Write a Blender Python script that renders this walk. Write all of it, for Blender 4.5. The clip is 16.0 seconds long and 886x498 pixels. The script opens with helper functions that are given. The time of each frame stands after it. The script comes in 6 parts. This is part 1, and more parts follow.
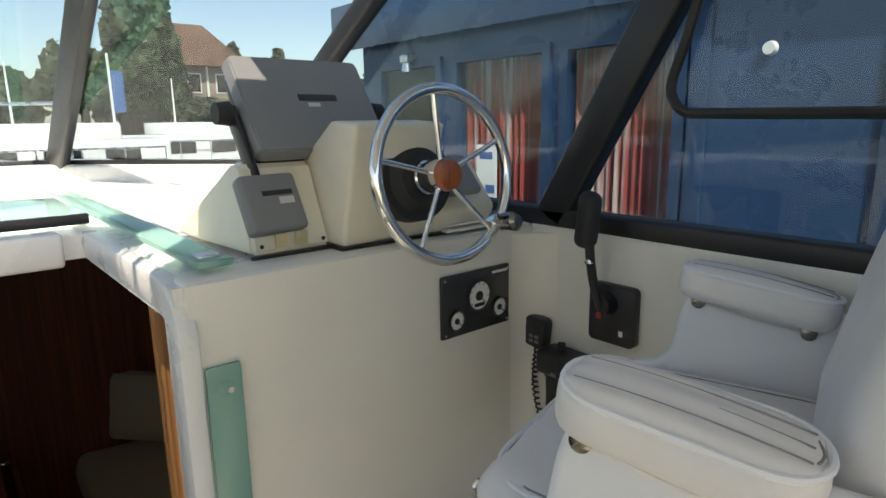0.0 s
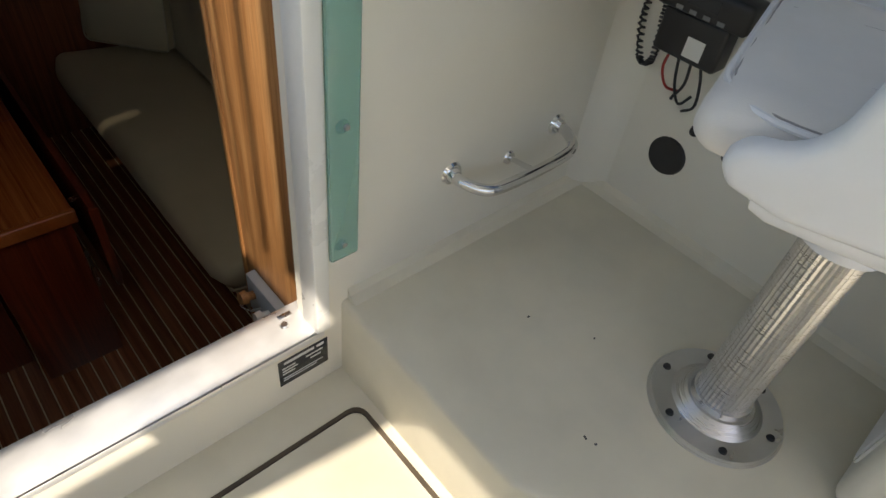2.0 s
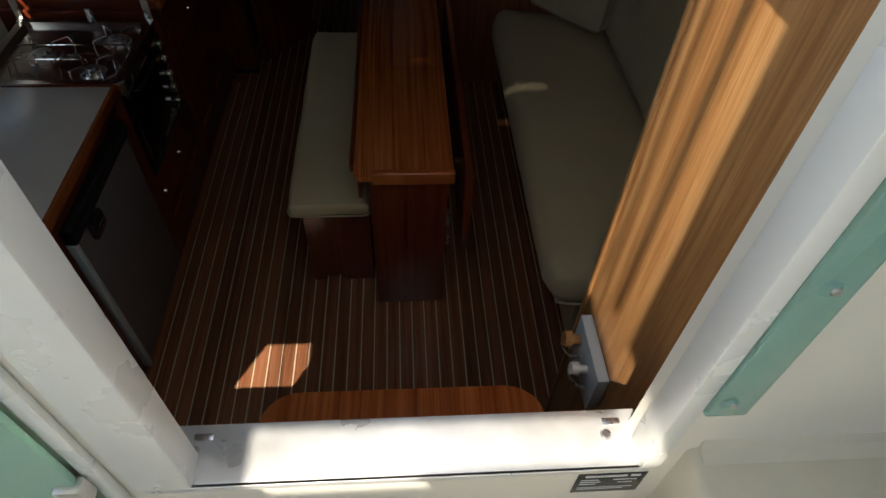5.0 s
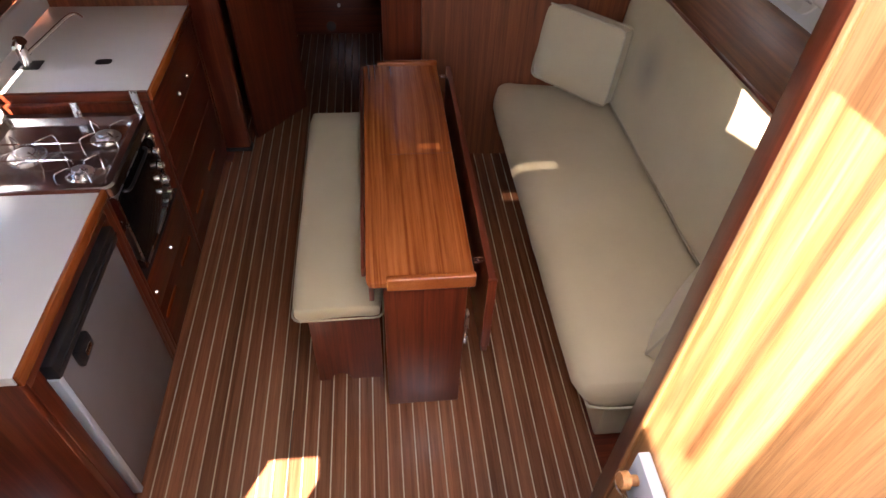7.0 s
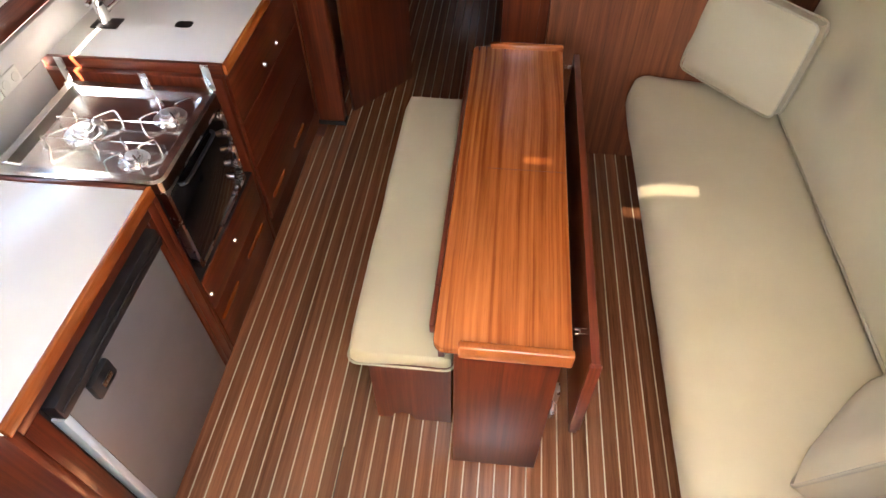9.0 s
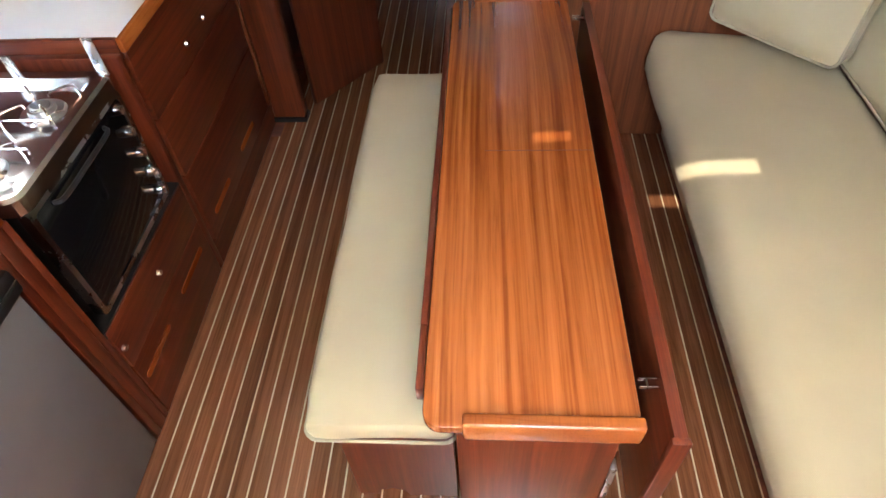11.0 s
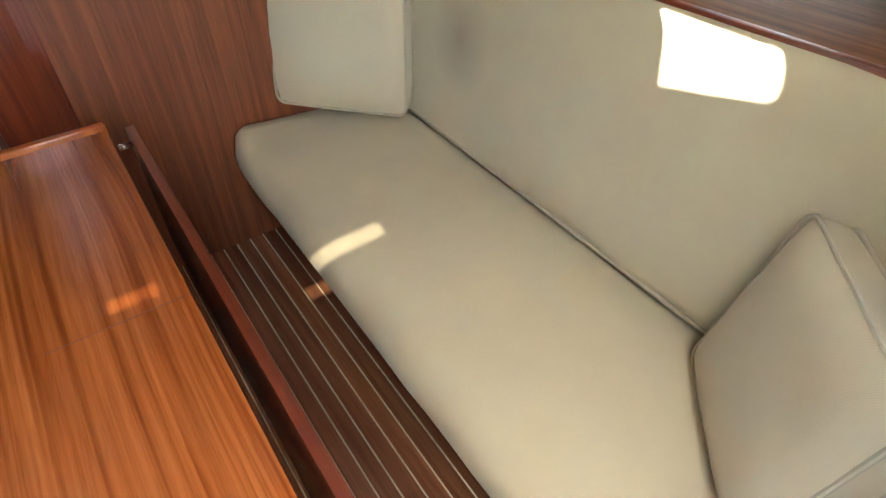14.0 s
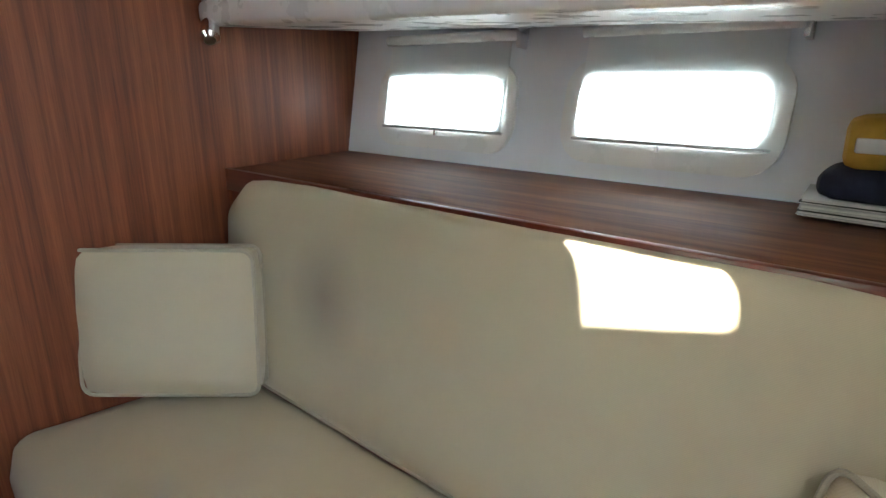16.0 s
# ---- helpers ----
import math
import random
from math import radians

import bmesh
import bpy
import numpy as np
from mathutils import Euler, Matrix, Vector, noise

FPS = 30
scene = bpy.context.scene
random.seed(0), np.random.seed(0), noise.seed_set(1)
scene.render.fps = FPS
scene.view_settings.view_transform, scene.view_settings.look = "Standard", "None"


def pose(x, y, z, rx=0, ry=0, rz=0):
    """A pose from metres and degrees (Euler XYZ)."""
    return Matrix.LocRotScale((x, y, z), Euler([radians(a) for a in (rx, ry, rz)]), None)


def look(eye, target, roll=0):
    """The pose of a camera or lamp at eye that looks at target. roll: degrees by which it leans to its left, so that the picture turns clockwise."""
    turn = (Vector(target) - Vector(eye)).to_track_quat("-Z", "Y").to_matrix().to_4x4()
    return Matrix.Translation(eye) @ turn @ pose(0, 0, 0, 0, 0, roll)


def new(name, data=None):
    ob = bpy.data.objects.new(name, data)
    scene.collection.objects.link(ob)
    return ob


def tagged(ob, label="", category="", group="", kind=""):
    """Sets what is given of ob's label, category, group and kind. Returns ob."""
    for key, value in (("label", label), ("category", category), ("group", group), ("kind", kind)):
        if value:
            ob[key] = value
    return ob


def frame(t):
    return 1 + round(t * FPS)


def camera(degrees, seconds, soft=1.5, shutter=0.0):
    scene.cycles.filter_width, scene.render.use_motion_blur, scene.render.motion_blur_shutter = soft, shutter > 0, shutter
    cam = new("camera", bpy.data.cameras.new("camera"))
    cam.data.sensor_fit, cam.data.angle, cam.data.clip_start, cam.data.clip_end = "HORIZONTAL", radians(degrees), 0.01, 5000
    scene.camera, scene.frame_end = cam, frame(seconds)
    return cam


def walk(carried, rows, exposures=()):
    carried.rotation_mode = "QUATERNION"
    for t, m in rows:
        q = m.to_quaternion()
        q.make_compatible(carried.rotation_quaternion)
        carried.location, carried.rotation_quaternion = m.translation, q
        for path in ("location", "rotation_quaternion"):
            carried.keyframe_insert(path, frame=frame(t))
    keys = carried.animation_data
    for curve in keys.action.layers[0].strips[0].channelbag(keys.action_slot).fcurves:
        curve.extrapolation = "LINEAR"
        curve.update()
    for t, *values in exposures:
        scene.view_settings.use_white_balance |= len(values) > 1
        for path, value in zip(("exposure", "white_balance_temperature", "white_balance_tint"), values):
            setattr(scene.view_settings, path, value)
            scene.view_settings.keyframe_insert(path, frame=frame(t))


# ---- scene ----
cam = camera(72.2, 16.0)
PATH = [
    (0, (0.218, -1.03, 2.292), (1.482, 0.464, 1.878), -0.8),
    (0.5, (0.232, -1.012, 2.259), (1.507, 0.363, 1.563), -0.6),
    (0.7, (0.225, -0.984, 2.248), (1.517, 0.321, 1.456), 0.1),
    (1, (0.206, -0.932, 2.232), (1.51, 0.285, 1.328), 0.8),
    (1.2, (0.184, -0.885, 2.22), (1.481, 0.265, 1.221), 2.3),
    (1.5, (0.143, -0.831, 2.196), (1.396, 0.233, 1.057), 4.7),
    (1.8, (0.099, -0.791, 2.162), (1.273, 0.221, 0.898), 7.3),
    (2, (0.088, -0.75, 2.148), (1.149, 0.232, 0.766), 8.8),
    (2.4, (0.103, -0.676, 2.135), (0.881, 0.25, 0.543), 9.0),
    (2.5, (0.09, -0.649, 2.106), (0.882, 0.274, 0.518), 9.3),
    (3, (0.115, -0.584, 2.096), (0.866, 0.496, 0.589), 6.7),
    (3.5, (0.125, -0.538, 2.08), (0.655, 0.661, 0.569), 5.9),
    (4, (0.133, -0.514, 2.078), (0.432, 0.736, 0.546), 4.2),
    (4.5, (0.116, -0.48, 2.083), (0.221, 0.822, 0.568), 1.3),
    (4.7, (0.119, -0.463, 2.088), (0.222, 0.842, 0.575), 2.2),
    (6.8, (0.021, -0.194, 2.121), (0.286, 1.196, 0.708), 3.9),
    (7, (0.02, -0.169, 2.11), (0.202, 1.239, 0.701), 2.5),
    (7.5, (0.047, -0.021, 2.081), (0.121, 1.374, 0.65), 1.8),
    (8, (0.053, 0.141, 2.043), (0.122, 1.487, 0.566), 2.4),
    (8.5, (0.07, 0.217, 2.055), (-0.004, 1.512, 0.533), 0.1),
    (9, (0.071, 0.309, 1.991), (-0.084, 1.606, 0.476), -0.8),
    (9.2, (0.066, 0.361, 1.954), (-0.094, 1.665, 0.445), -0.7),
    (11.3, (0.044, 0.72, 1.597), (-0.102, 2.033, 0.095), -4.9),
    (11.5, (0.058, 0.759, 1.599), (-0.13, 2.052, 0.085), -6.2),
    (12, (0.067, 0.858, 1.408), (-0.038, 2.212, -0.06), -4.9),
    (12.5, (0.08, 0.87, 1.339), (0.035, 2.277, -0.082), -7.2),
    (13, (0.13, 0.838, 1.408), (0.369, 2.208, -0.03), -6.8),
    (13.5, (0.182, 0.833, 1.489), (0.717, 2.147, 0.079), -5.3),
    (14, (0.244, 0.849, 1.509), (1.064, 2.086, 0.168), -1.3),
    (14.5, (0.31, 0.886, 1.507), (1.305, 2.098, 0.265), 3.1),
    (15, (0.378, 1.009, 1.402), (1.532, 2.248, 0.339), 3.7),
    (15.5, (0.362, 1.084, 1.348), (1.739, 2.323, 0.595), -0.3),
    (16, (0.387, 1.116, 1.359), (1.826, 2.356, 0.736), 0.3),
]
walk(cam, [(t, look(eye, target, roll)) for t, eye, target, roll in PATH],
     [(0.0, 0.38, 7400, 13), (0.8, 0.55, 7300, 12), (2.5, 0.55, 7300, 12), (3.5, 0.3, 7100, 9), (4.7, 0.4, 7000, 8), (5.7, 2.6, 7200, 14), (6.8, 3.75, 7200, 27), (7.5, 4.3, 7400, 28), (8.5, 4.85, 7500, 24), (9.0, 4.95, 7400, 18), (11.3, 5.1, 7000, 12),
      (12.5, 5.1, 6800, 10), (13.5, 5.1, 6800, 10), (14.0, 4.85, 6800, 10), (15.0, 4.5, 6800, 11), (15.5, 4.4, 6600, 10), (16.0, 4.3, 6400, 10)])

# ---- world, sun, light ----
SUN_WAY = Vector((0.4, 0.73, -1.0)).normalized()
world = bpy.data.worlds.new("world")
scene.world = world
world.use_nodes = True
wn = world.node_tree
sky = wn.nodes.new("ShaderNodeTexSky")
sky.sky_type = "NISHITA"
sky.sun_disc = False
sky.sun_elevation = math.asin(-SUN_WAY.z)
sky.sun_rotation = math.atan2(-SUN_WAY.x, -SUN_WAY.y)
wn.links.new(sky.outputs[0], wn.nodes["Background"].inputs[0])
wn.nodes["Background"].inputs[1].default_value = 0.15

sun_data = bpy.data.lights.new("sun", "SUN")
sun_data.energy, sun_data.angle, sun_data.color = 5.0, radians(0.5), (1.0, 0.94, 0.85)
sun = new("sun", sun_data)
sun.matrix_world = look((0, 0, 8), Vector((0, 0, 8)) + SUN_WAY)


def area_lamp(name, eye, target, sx, sy, watts, color=(1, 1, 1)):
    d = bpy.data.lights.new(name, "AREA")
    d.shape, d.size, d.size_y, d.energy, d.color = "RECTANGLE", sx, sy, watts, color
    ob = new(name, d)
    ob.matrix_world = look(eye, target)
    return ob


# daylight standing in the openings of the cabin
area_lamp("skylight_companionway", (0.1, 0.25, 2.06), (0.1, 0.6, 0.0), 0.7, 0.6, 0.5, (0.95, 0.97, 1.0))
area_lamp("daylight_portlight", (1.99, 1.63, 1.2), (0.5, 1.63, 1.0), 0.45, 0.22, 0.7, (0.93, 0.97, 1.0))
area_lamp("daylight_portlight", (1.99, 2.3, 1.2), (0.5, 2.2, 1.0), 0.45, 0.22, 0.7, (0.93, 0.97, 1.0))


# ---- materials ----


def nodes_of(name):
    m = bpy.data.materials.new(name)
    m.use_nodes = True
    t = m.node_tree
    return m, t, t.nodes["Principled BSDF"]


def ramp(t, fac, stops):
    r = t.nodes.new("ShaderNodeValToRGB")
    while len(r.color_ramp.elements) < len(stops):
        r.color_ramp.elements.new(0.5)
    for e, (p, c) in zip(r.color_ramp.elements, stops):
        e.position, e.color = p, (*c, 1)
    t.links.new(fac, r.inputs[0])
    return r.outputs[0]


def mapped(t, scale, rot=(0, 0, 0)):
    tc = t.nodes.new("ShaderNodeTexCoord")
    mp = t.nodes.new("ShaderNodeMapping")
    mp.inputs["Scale"].default_value = scale
    mp.inputs["Rotation"].default_value = rot
    t.links.new(tc.outputs["Object"], mp.inputs[0])
    return mp.outputs[0]


def noise_tex(t, vec, scale, detail=4, rough=0.55, distortion=0.0):
    n = t.nodes.new("ShaderNodeTexNoise")
    n.inputs["Scale"].default_value, n.inputs["Detail"].default_value = scale, detail
    n.inputs["Roughness"].default_value, n.inputs["Distortion"].default_value = rough, distortion
    t.links.new(vec, n.inputs["Vector"])
    return n.outputs["Fac"]


def mix_col(t, fac, a, b, mode="MIX"):
    m = t.nodes.new("ShaderNodeMix")
    m.data_type, m.blend_type = "RGBA", mode
    for sock, v in ((m.inputs[0], fac), (m.inputs[6], a), (m.inputs[7], b)):
        if isinstance(v, (int, float)):
            sock.default_value = v
        elif isinstance(v, tuple):
            sock.default_value = (*v, 1)
        else:
            t.links.new(v, sock)
    return m.outputs[2]


def bump(t, p, height, strength, dist=0.002):
    b = t.nodes.new("ShaderNodeBump")
    b.inputs["Strength"].default_value, b.inputs["Distance"].default_value = strength, dist
    t.links.new(height, b.inputs["Height"])
    t.links.new(b.outputs[0], p.inputs["Normal"])


def shade(p, rough, metal=0.0, coat=0.0, spec=0.5):
    p.inputs["Roughness"].default_value, p.inputs["Metallic"].default_value = rough, metal
    p.inputs["Coat Weight"].default_value, p.inputs["Specular IOR Level"].default_value = coat, spec


def painted(name, col, rough=0.35, vary=0.06, scale=3.0, fine=90.0, bumpy=0.04, metal=0.0, coat=0.0):
    """Paint, gelcoat, plastic or plain metal: soft blotches, fine grain, uneven gloss."""
    m, t, p = nodes_of(name)
    v = mapped(t, (1, 1, 1))
    big = noise_tex(t, v, scale, 5)
    dark = tuple(c * (1 - vary * 2) for c in col)
    lite = tuple(min(1, c * (1 + vary)) for c in col)
    base = ramp(t, big, [(0.3, dark), (0.7, lite)])
    small = noise_tex(t, v, fine, 3)
    t.links.new(base, p.inputs["Base Color"])
    shade(p, rough, metal, coat)
    rr = ramp(t, noise_tex(t, v, scale * 3, 4), [(0.3, (rough * 0.92,) * 3), (0.75, (min(1, rough * 1.1),) * 3)])
    t.links.new(rr, p.inputs["Roughness"])
    bump(t, p, small, bumpy)
    return m


def wood(name, dark, mid, lite, axis="z", rough=0.28, stretch=38.0, coat=0.25, per_piece=False, figure=1.0):
    """Varnished veneer with grain along one axis of the world."""
    m, t, p = nodes_of(name)
    s = {"x": (1, stretch, stretch), "y": (stretch, 1, stretch), "z": (stretch, stretch, 1)}[axis]
    v = mapped(t, s)
    if per_piece:
        oi = t.nodes.new("ShaderNodeObjectInfo")
        sc = t.nodes.new("ShaderNodeMath")
        sc.operation = "MULTIPLY"
        sc.inputs[1].default_value = 37.0
        t.links.new(oi.outputs["Random"], sc.inputs[0])
        ad = t.nodes.new("ShaderNodeVectorMath")
        t.links.new(v, ad.inputs[0])
        t.links.new(sc.outputs[0], ad.inputs[1])
        v = ad.outputs[0]
    soft = noise_tex(t, v, 0.9 * figure, 3, 0.5, 0.6)
    fine = noise_tex(t, v, 3.2, 6, 0.65, 0.3)
    pores = noise_tex(t, v, 9.0, 3, 0.6)
    c1 = ramp(t, soft, [(0.36, dark), (0.5, mid), (0.63, lite)])
    c2 = ramp(t, fine, [(0.35, dark), (0.65, lite)])
    c = mix_col(t, 0.42, c1, c2)
    c = mix_col(t, 0.22, c, ramp(t, pores, [(0.38, tuple(x * 0.35 for x in dark)), (0.5, (1, 1, 1))]), "MULTIPLY")
    if per_piece:
        hs = t.nodes.new("ShaderNodeHueSaturation")
        mr = t.nodes.new("ShaderNodeMapRange")
        mr.inputs[3].default_value, mr.inputs[4].default_value = 0.75, 1.25
        t.links.new(oi.outputs["Random"], mr.inputs[0])
        t.links.new(mr.outputs[0], hs.inputs["Value"])
        t.links.new(c, hs.inputs["Color"])
        c = hs.outputs[0]
    t.links.new(c, p.inputs["Base Color"])
    shade(p, rough, 0, coat)
    p.inputs["Coat Roughness"].default_value = 0.12
    bump(t, p, pores, 0.06, 0.001)
    return m


def fabric(name, col, stain=0.12, weave=900.0):
    m, t, p = nodes_of(name)
    v = mapped(t, (1, 1, 1))
    blot = noise_tex(t, v, 2.2, 5, 0.6)
    base = ramp(t, blot, [(0.28, tuple(c * (1 - stain) for c in col)), (0.62, col), (0.8, tuple(min(1, c * 1.06) for c in col))])
    w = t.nodes.new("ShaderNodeTexWave")
    w.inputs["Scale"].default_value = weave / 6
    w.inputs["Distortion"].default_value = 1.5
    w.bands_direction = "DIAGONAL"
    t.links.new(v, w.inputs["Vector"])
    t.links.new(mix_col(t, 0.06, base, w.outputs["Color"], "MULTIPLY"), p.inputs["Base Color"])
    shade(p, 0.62, 0, 0, 0.3)
    p.inputs["Sheen Weight"].default_value = 0.15
    crease = noise_tex(t, v, 9.0, 5, 0.6)
    add = t.nodes.new("ShaderNodeMath")
    add.operation = "MULTIPLY_ADD"
    add.inputs[1].default_value = 0.12
    t.links.new(w.outputs["Fac"], add.inputs[0])
    t.links.new(crease, add.inputs[2])
    bump(t, p, add.outputs[0], 0.22, 0.004)
    return m


def stain_of(m, at, size):
    """A soft dirty smudge at one place of a cloth."""
    t = m.node_tree
    p = t.nodes["Principled BSDF"]
    tc, mp, gr = t.nodes.new("ShaderNodeTexCoord"), t.nodes.new("ShaderNodeMapping"), t.nodes.new("ShaderNodeTexGradient")
    mp.vector_type = "TEXTURE"
    mp.inputs["Location"].default_value, mp.inputs["Scale"].default_value = at, size
    gr.gradient_type = "SPHERICAL"
    t.links.new(tc.outputs["Object"], mp.inputs[0])
    t.links.new(mp.outputs[0], gr.inputs[0])
    old = p.inputs["Base Color"].links[0].from_socket
    f = t.nodes.new("ShaderNodeMath")
    f.operation, f.inputs[1].default_value = "MULTIPLY", 0.75
    t.links.new(gr.outputs["Fac"], f.inputs[0])
    t.links.new(mix_col(t, f.outputs[0], old, (0.27, 0.22, 0.165)), p.inputs["Base Color"])


def metal(name, col, rough, brushed=False):
    m, t, p = nodes_of(name)
    v = mapped(t, (1, 1, 60) if brushed else (1, 1, 1))
    n = noise_tex(t, v, 14.0, 5)
    t.links.new(ramp(t, n, [(0.3, tuple(c * 0.85 for c in col)), (0.7, col)]), p.inputs["Base Color"])
    shade(p, rough, 1.0)
    t.links.new(ramp(t, n, [(0.3, (rough * 0.6,) * 3), (0.75, (min(1, rough * 1.5),) * 3)]), p.inputs["Roughness"])
    return m


def clear(name, col, rough=0.02, weight=1.0, ior=1.45):
    m, t, p = nodes_of(name)
    p.inputs["Base Color"].default_value = (*col, 1)
    shade(p, rough)
    p.inputs["Transmission Weight"].default_value = weight
    p.inputs["IOR"].default_value = ior
    return m


def pane_glass(name, tint, gloss=0.1):
    """Thin window glass: mostly see-through, with a mirror part that grows at a slant."""
    m = bpy.data.materials.new(name)
    m.use_nodes = True
    t = m.node_tree
    t.nodes.remove(t.nodes["Principled BSDF"])
    tr, gl, mx = t.nodes.new("ShaderNodeBsdfTransparent"), t.nodes.new("ShaderNodeBsdfGlossy"), t.nodes.new("ShaderNodeMixShader")
    tr.inputs[0].default_value = (*tint, 1)
    gl.inputs[1].default_value = 0.01
    lw, pw, ma = t.nodes.new("ShaderNodeLayerWeight"), t.nodes.new("ShaderNodeMath"), t.nodes.new("ShaderNodeMath")
    lw.inputs[0].default_value = 0.5
    pw.operation, pw.inputs[1].default_value = "POWER", 3.5
    ma.operation, ma.inputs[1].default_value, ma.inputs[2].default_value = "MULTIPLY_ADD", 0.45, gloss * 0.3
    t.links.new(lw.outputs["Facing"], pw.inputs[0])
    t.links.new(pw.outputs[0], ma.inputs[0])
    t.links.new(ma.outputs[0], mx.inputs[0])
    t.links.new(tr.outputs[0], mx.inputs[1])
    t.links.new(gl.outputs[0], mx.inputs[2])
    t.links.new(mx.outputs[0], t.nodes["Material Output"].inputs[0])
    return m


M_GEL = painted("gelcoat_cream", (0.78, 0.75, 0.66), 0.32, 0.03, 2.5, 160, 0.03)
M_GELW = painted("gelcoat_white", (0.83, 0.83, 0.80), 0.28, 0.02, 3, 160, 0.03)
M_NONSKID = painted("gelcoat_floor", (0.72, 0.68, 0.56), 0.5, 0.06, 4, 420, 0.25)
M_VINYL = painted("white_vinyl", (0.80, 0.77, 0.74), 0.45, 0.03, 7, 500, 0.15)
M_SHELL = painted("white_moulded_plastic", (0.84, 0.84, 0.85), 0.3, 0.02, 5, 200, 0.03)
M_BLACK = painted("black_plastic", (0.018, 0.018, 0.02), 0.38, 0.15, 12, 300, 0.06)
M_RUBBER = painted("black_rubber", (0.022, 0.022, 0.023), 0.6, 0.15, 12, 300, 0.08)
M_GREY = painted("grey_plastic_cover", (0.21, 0.22, 0.225), 0.42, 0.04, 6, 400, 0.05)
M_DIAL = painted("dial_face", (0.75, 0.75, 0.72), 0.35, 0.02)
M_DARKDIAL = painted("dial_black", (0.03, 0.032, 0.035), 0.25, 0.05)
M_LETTER = painted("dark_print", (0.03, 0.03, 0.035), 0.5, 0.02)
M_PALEPRINT = painted("pale_print", (0.6, 0.6, 0.6), 0.5, 0.02)
M_YELLOWED = painted("yellowed_label", (0.62, 0.52, 0.30), 0.5, 0.08, 30)
M_CHROME = metal("chrome", (0.86, 0.86, 0.86), 0.06)
M_STEEL = metal("stainless_steel", (0.76, 0.75, 0.74), 0.28)
M_ALU = metal("brushed_aluminium", (0.62, 0.62, 0.62), 0.34, True)
M_TEAL = clear("teal_acrylic", (0.58, 0.88, 0.80), 0.12, 0.7)
M_TEALEDGE = clear("teal_acrylic_sheet", (0.66, 0.93, 0.90), 0.05, 0.85)
M_MAHO_Z = wood("mahogany_upright", (0.075, 0.011, 0.005), (0.135, 0.023, 0.009), (0.20, 0.043, 0.016), "z")
M_MAHO_Y = wood("mahogany_lengthwise", (0.075, 0.011, 0.005), (0.135, 0.023, 0.009), (0.20, 0.043, 0.016), "y")
M_MAHO_X = wood("mahogany_crosswise", (0.075, 0.011, 0.005), (0.135, 0.023, 0.009), (0.20, 0.043, 0.016), "x")


def ribbon_veneer(name, axis):
    """Varnished sapele: long wavering ribbon stripes with fine pores along one axis."""
    m, t, p = nodes_of(name)
    flip = radians(90) if axis == "x" else 0.0
    v = mapped(t, (1, 1, 1), (0, 0, flip))
    sway = noise_tex(t, mapped(t, (1.6, 0.5, 1.6), (0, 0, flip)), 1.6, 1, 0.3)
    sx = t.nodes.new("ShaderNodeSeparateXYZ")
    t.links.new(v, sx.inputs[0])
    push = t.nodes.new("ShaderNodeMath")
    push.operation, push.inputs[1].default_value = "MULTIPLY_ADD", 0.10
    t.links.new(sway, push.inputs[0])
    t.links.new(sx.outputs["X"], push.inputs[2])
    cx = t.nodes.new("ShaderNodeCombineXYZ")
    t.links.new(push.outputs[0], cx.inputs["X"])
    slow = t.nodes.new("ShaderNodeMath")
    slow.operation, slow.inputs[1].default_value = "MULTIPLY", 0.012
    t.links.new(sx.outputs["Y"], slow.inputs[0])
    t.links.new(slow.outputs[0], cx.inputs["Y"])
    wide = noise_tex(t, cx.outputs[0], 58.0, 2, 0.5)
    thin = noise_tex(t, cx.outputs[0], 120.0, 3, 0.6)
    pores = noise_tex(t, mapped(t, (260, 9, 260), (0, 0, flip)), 1.0, 3, 0.6)
    c1 = ramp(t, wide, [(0.34, (0.23, 0.048, 0.011)), (0.48, (0.34, 0.085, 0.019)), (0.56, (0.42, 0.118, 0.028)), (0.70, (0.50, 0.155, 0.040))])
    c2 = ramp(t, thin, [(0.38, (0.22, 0.045, 0.010)), (0.62, (0.50, 0.155, 0.040))])
    c = mix_col(t, 0.32, c1, c2)
    c = mix_col(t, 0.20, c, ramp(t, pores, [(0.36, (0.25, 0.12, 0.06)), (0.5, (1, 1, 1))]), "MULTIPLY")
    t.links.new(c, p.inputs["Base Color"])
    shade(p, 0.26, 0, 0.3)
    p.inputs["Coat Roughness"].default_value = 0.14
    bump(t, p, pores, 0.05, 0.001)
    return m


M_TABLE = ribbon_veneer("sapele_tabletop", "y")
M_TABLE_X = ribbon_veneer("sapele_crosswise", "x")
M_HOB = painted("pressed_steel", (0.72, 0.71, 0.70), 0.2, 0.02, 3, 300, 0.01, 1.0)
M_BULK = wood("mahogany_bulkhead", (0.11, 0.026, 0.009), (0.185, 0.048, 0.016), (0.265, 0.084, 0.029), "z", 0.5, 46, 0.0)
M_TEAK = wood("oiled_teak", (0.27, 0.11, 0.034), (0.42, 0.195, 0.07), (0.55, 0.30, 0.125), "z", 0.4, 34, 0.1)
M_PLANK = wood("floor_teak", (0.145, 0.052, 0.024), (0.235, 0.088, 0.042), (0.31, 0.13, 0.066), "y", 0.25, 40, 0.4, True)
M_HOLLY = wood("floor_holly", (0.50, 0.40, 0.26), (0.62, 0.52, 0.36), (0.70, 0.60, 0.45), "y", 0.3, 10, 0.3)
M_CREAM = fabric("cream_upholstery", (0.545, 0.475, 0.32))
M_PIPING = fabric("cream_piping", (0.46, 0.41, 0.30))
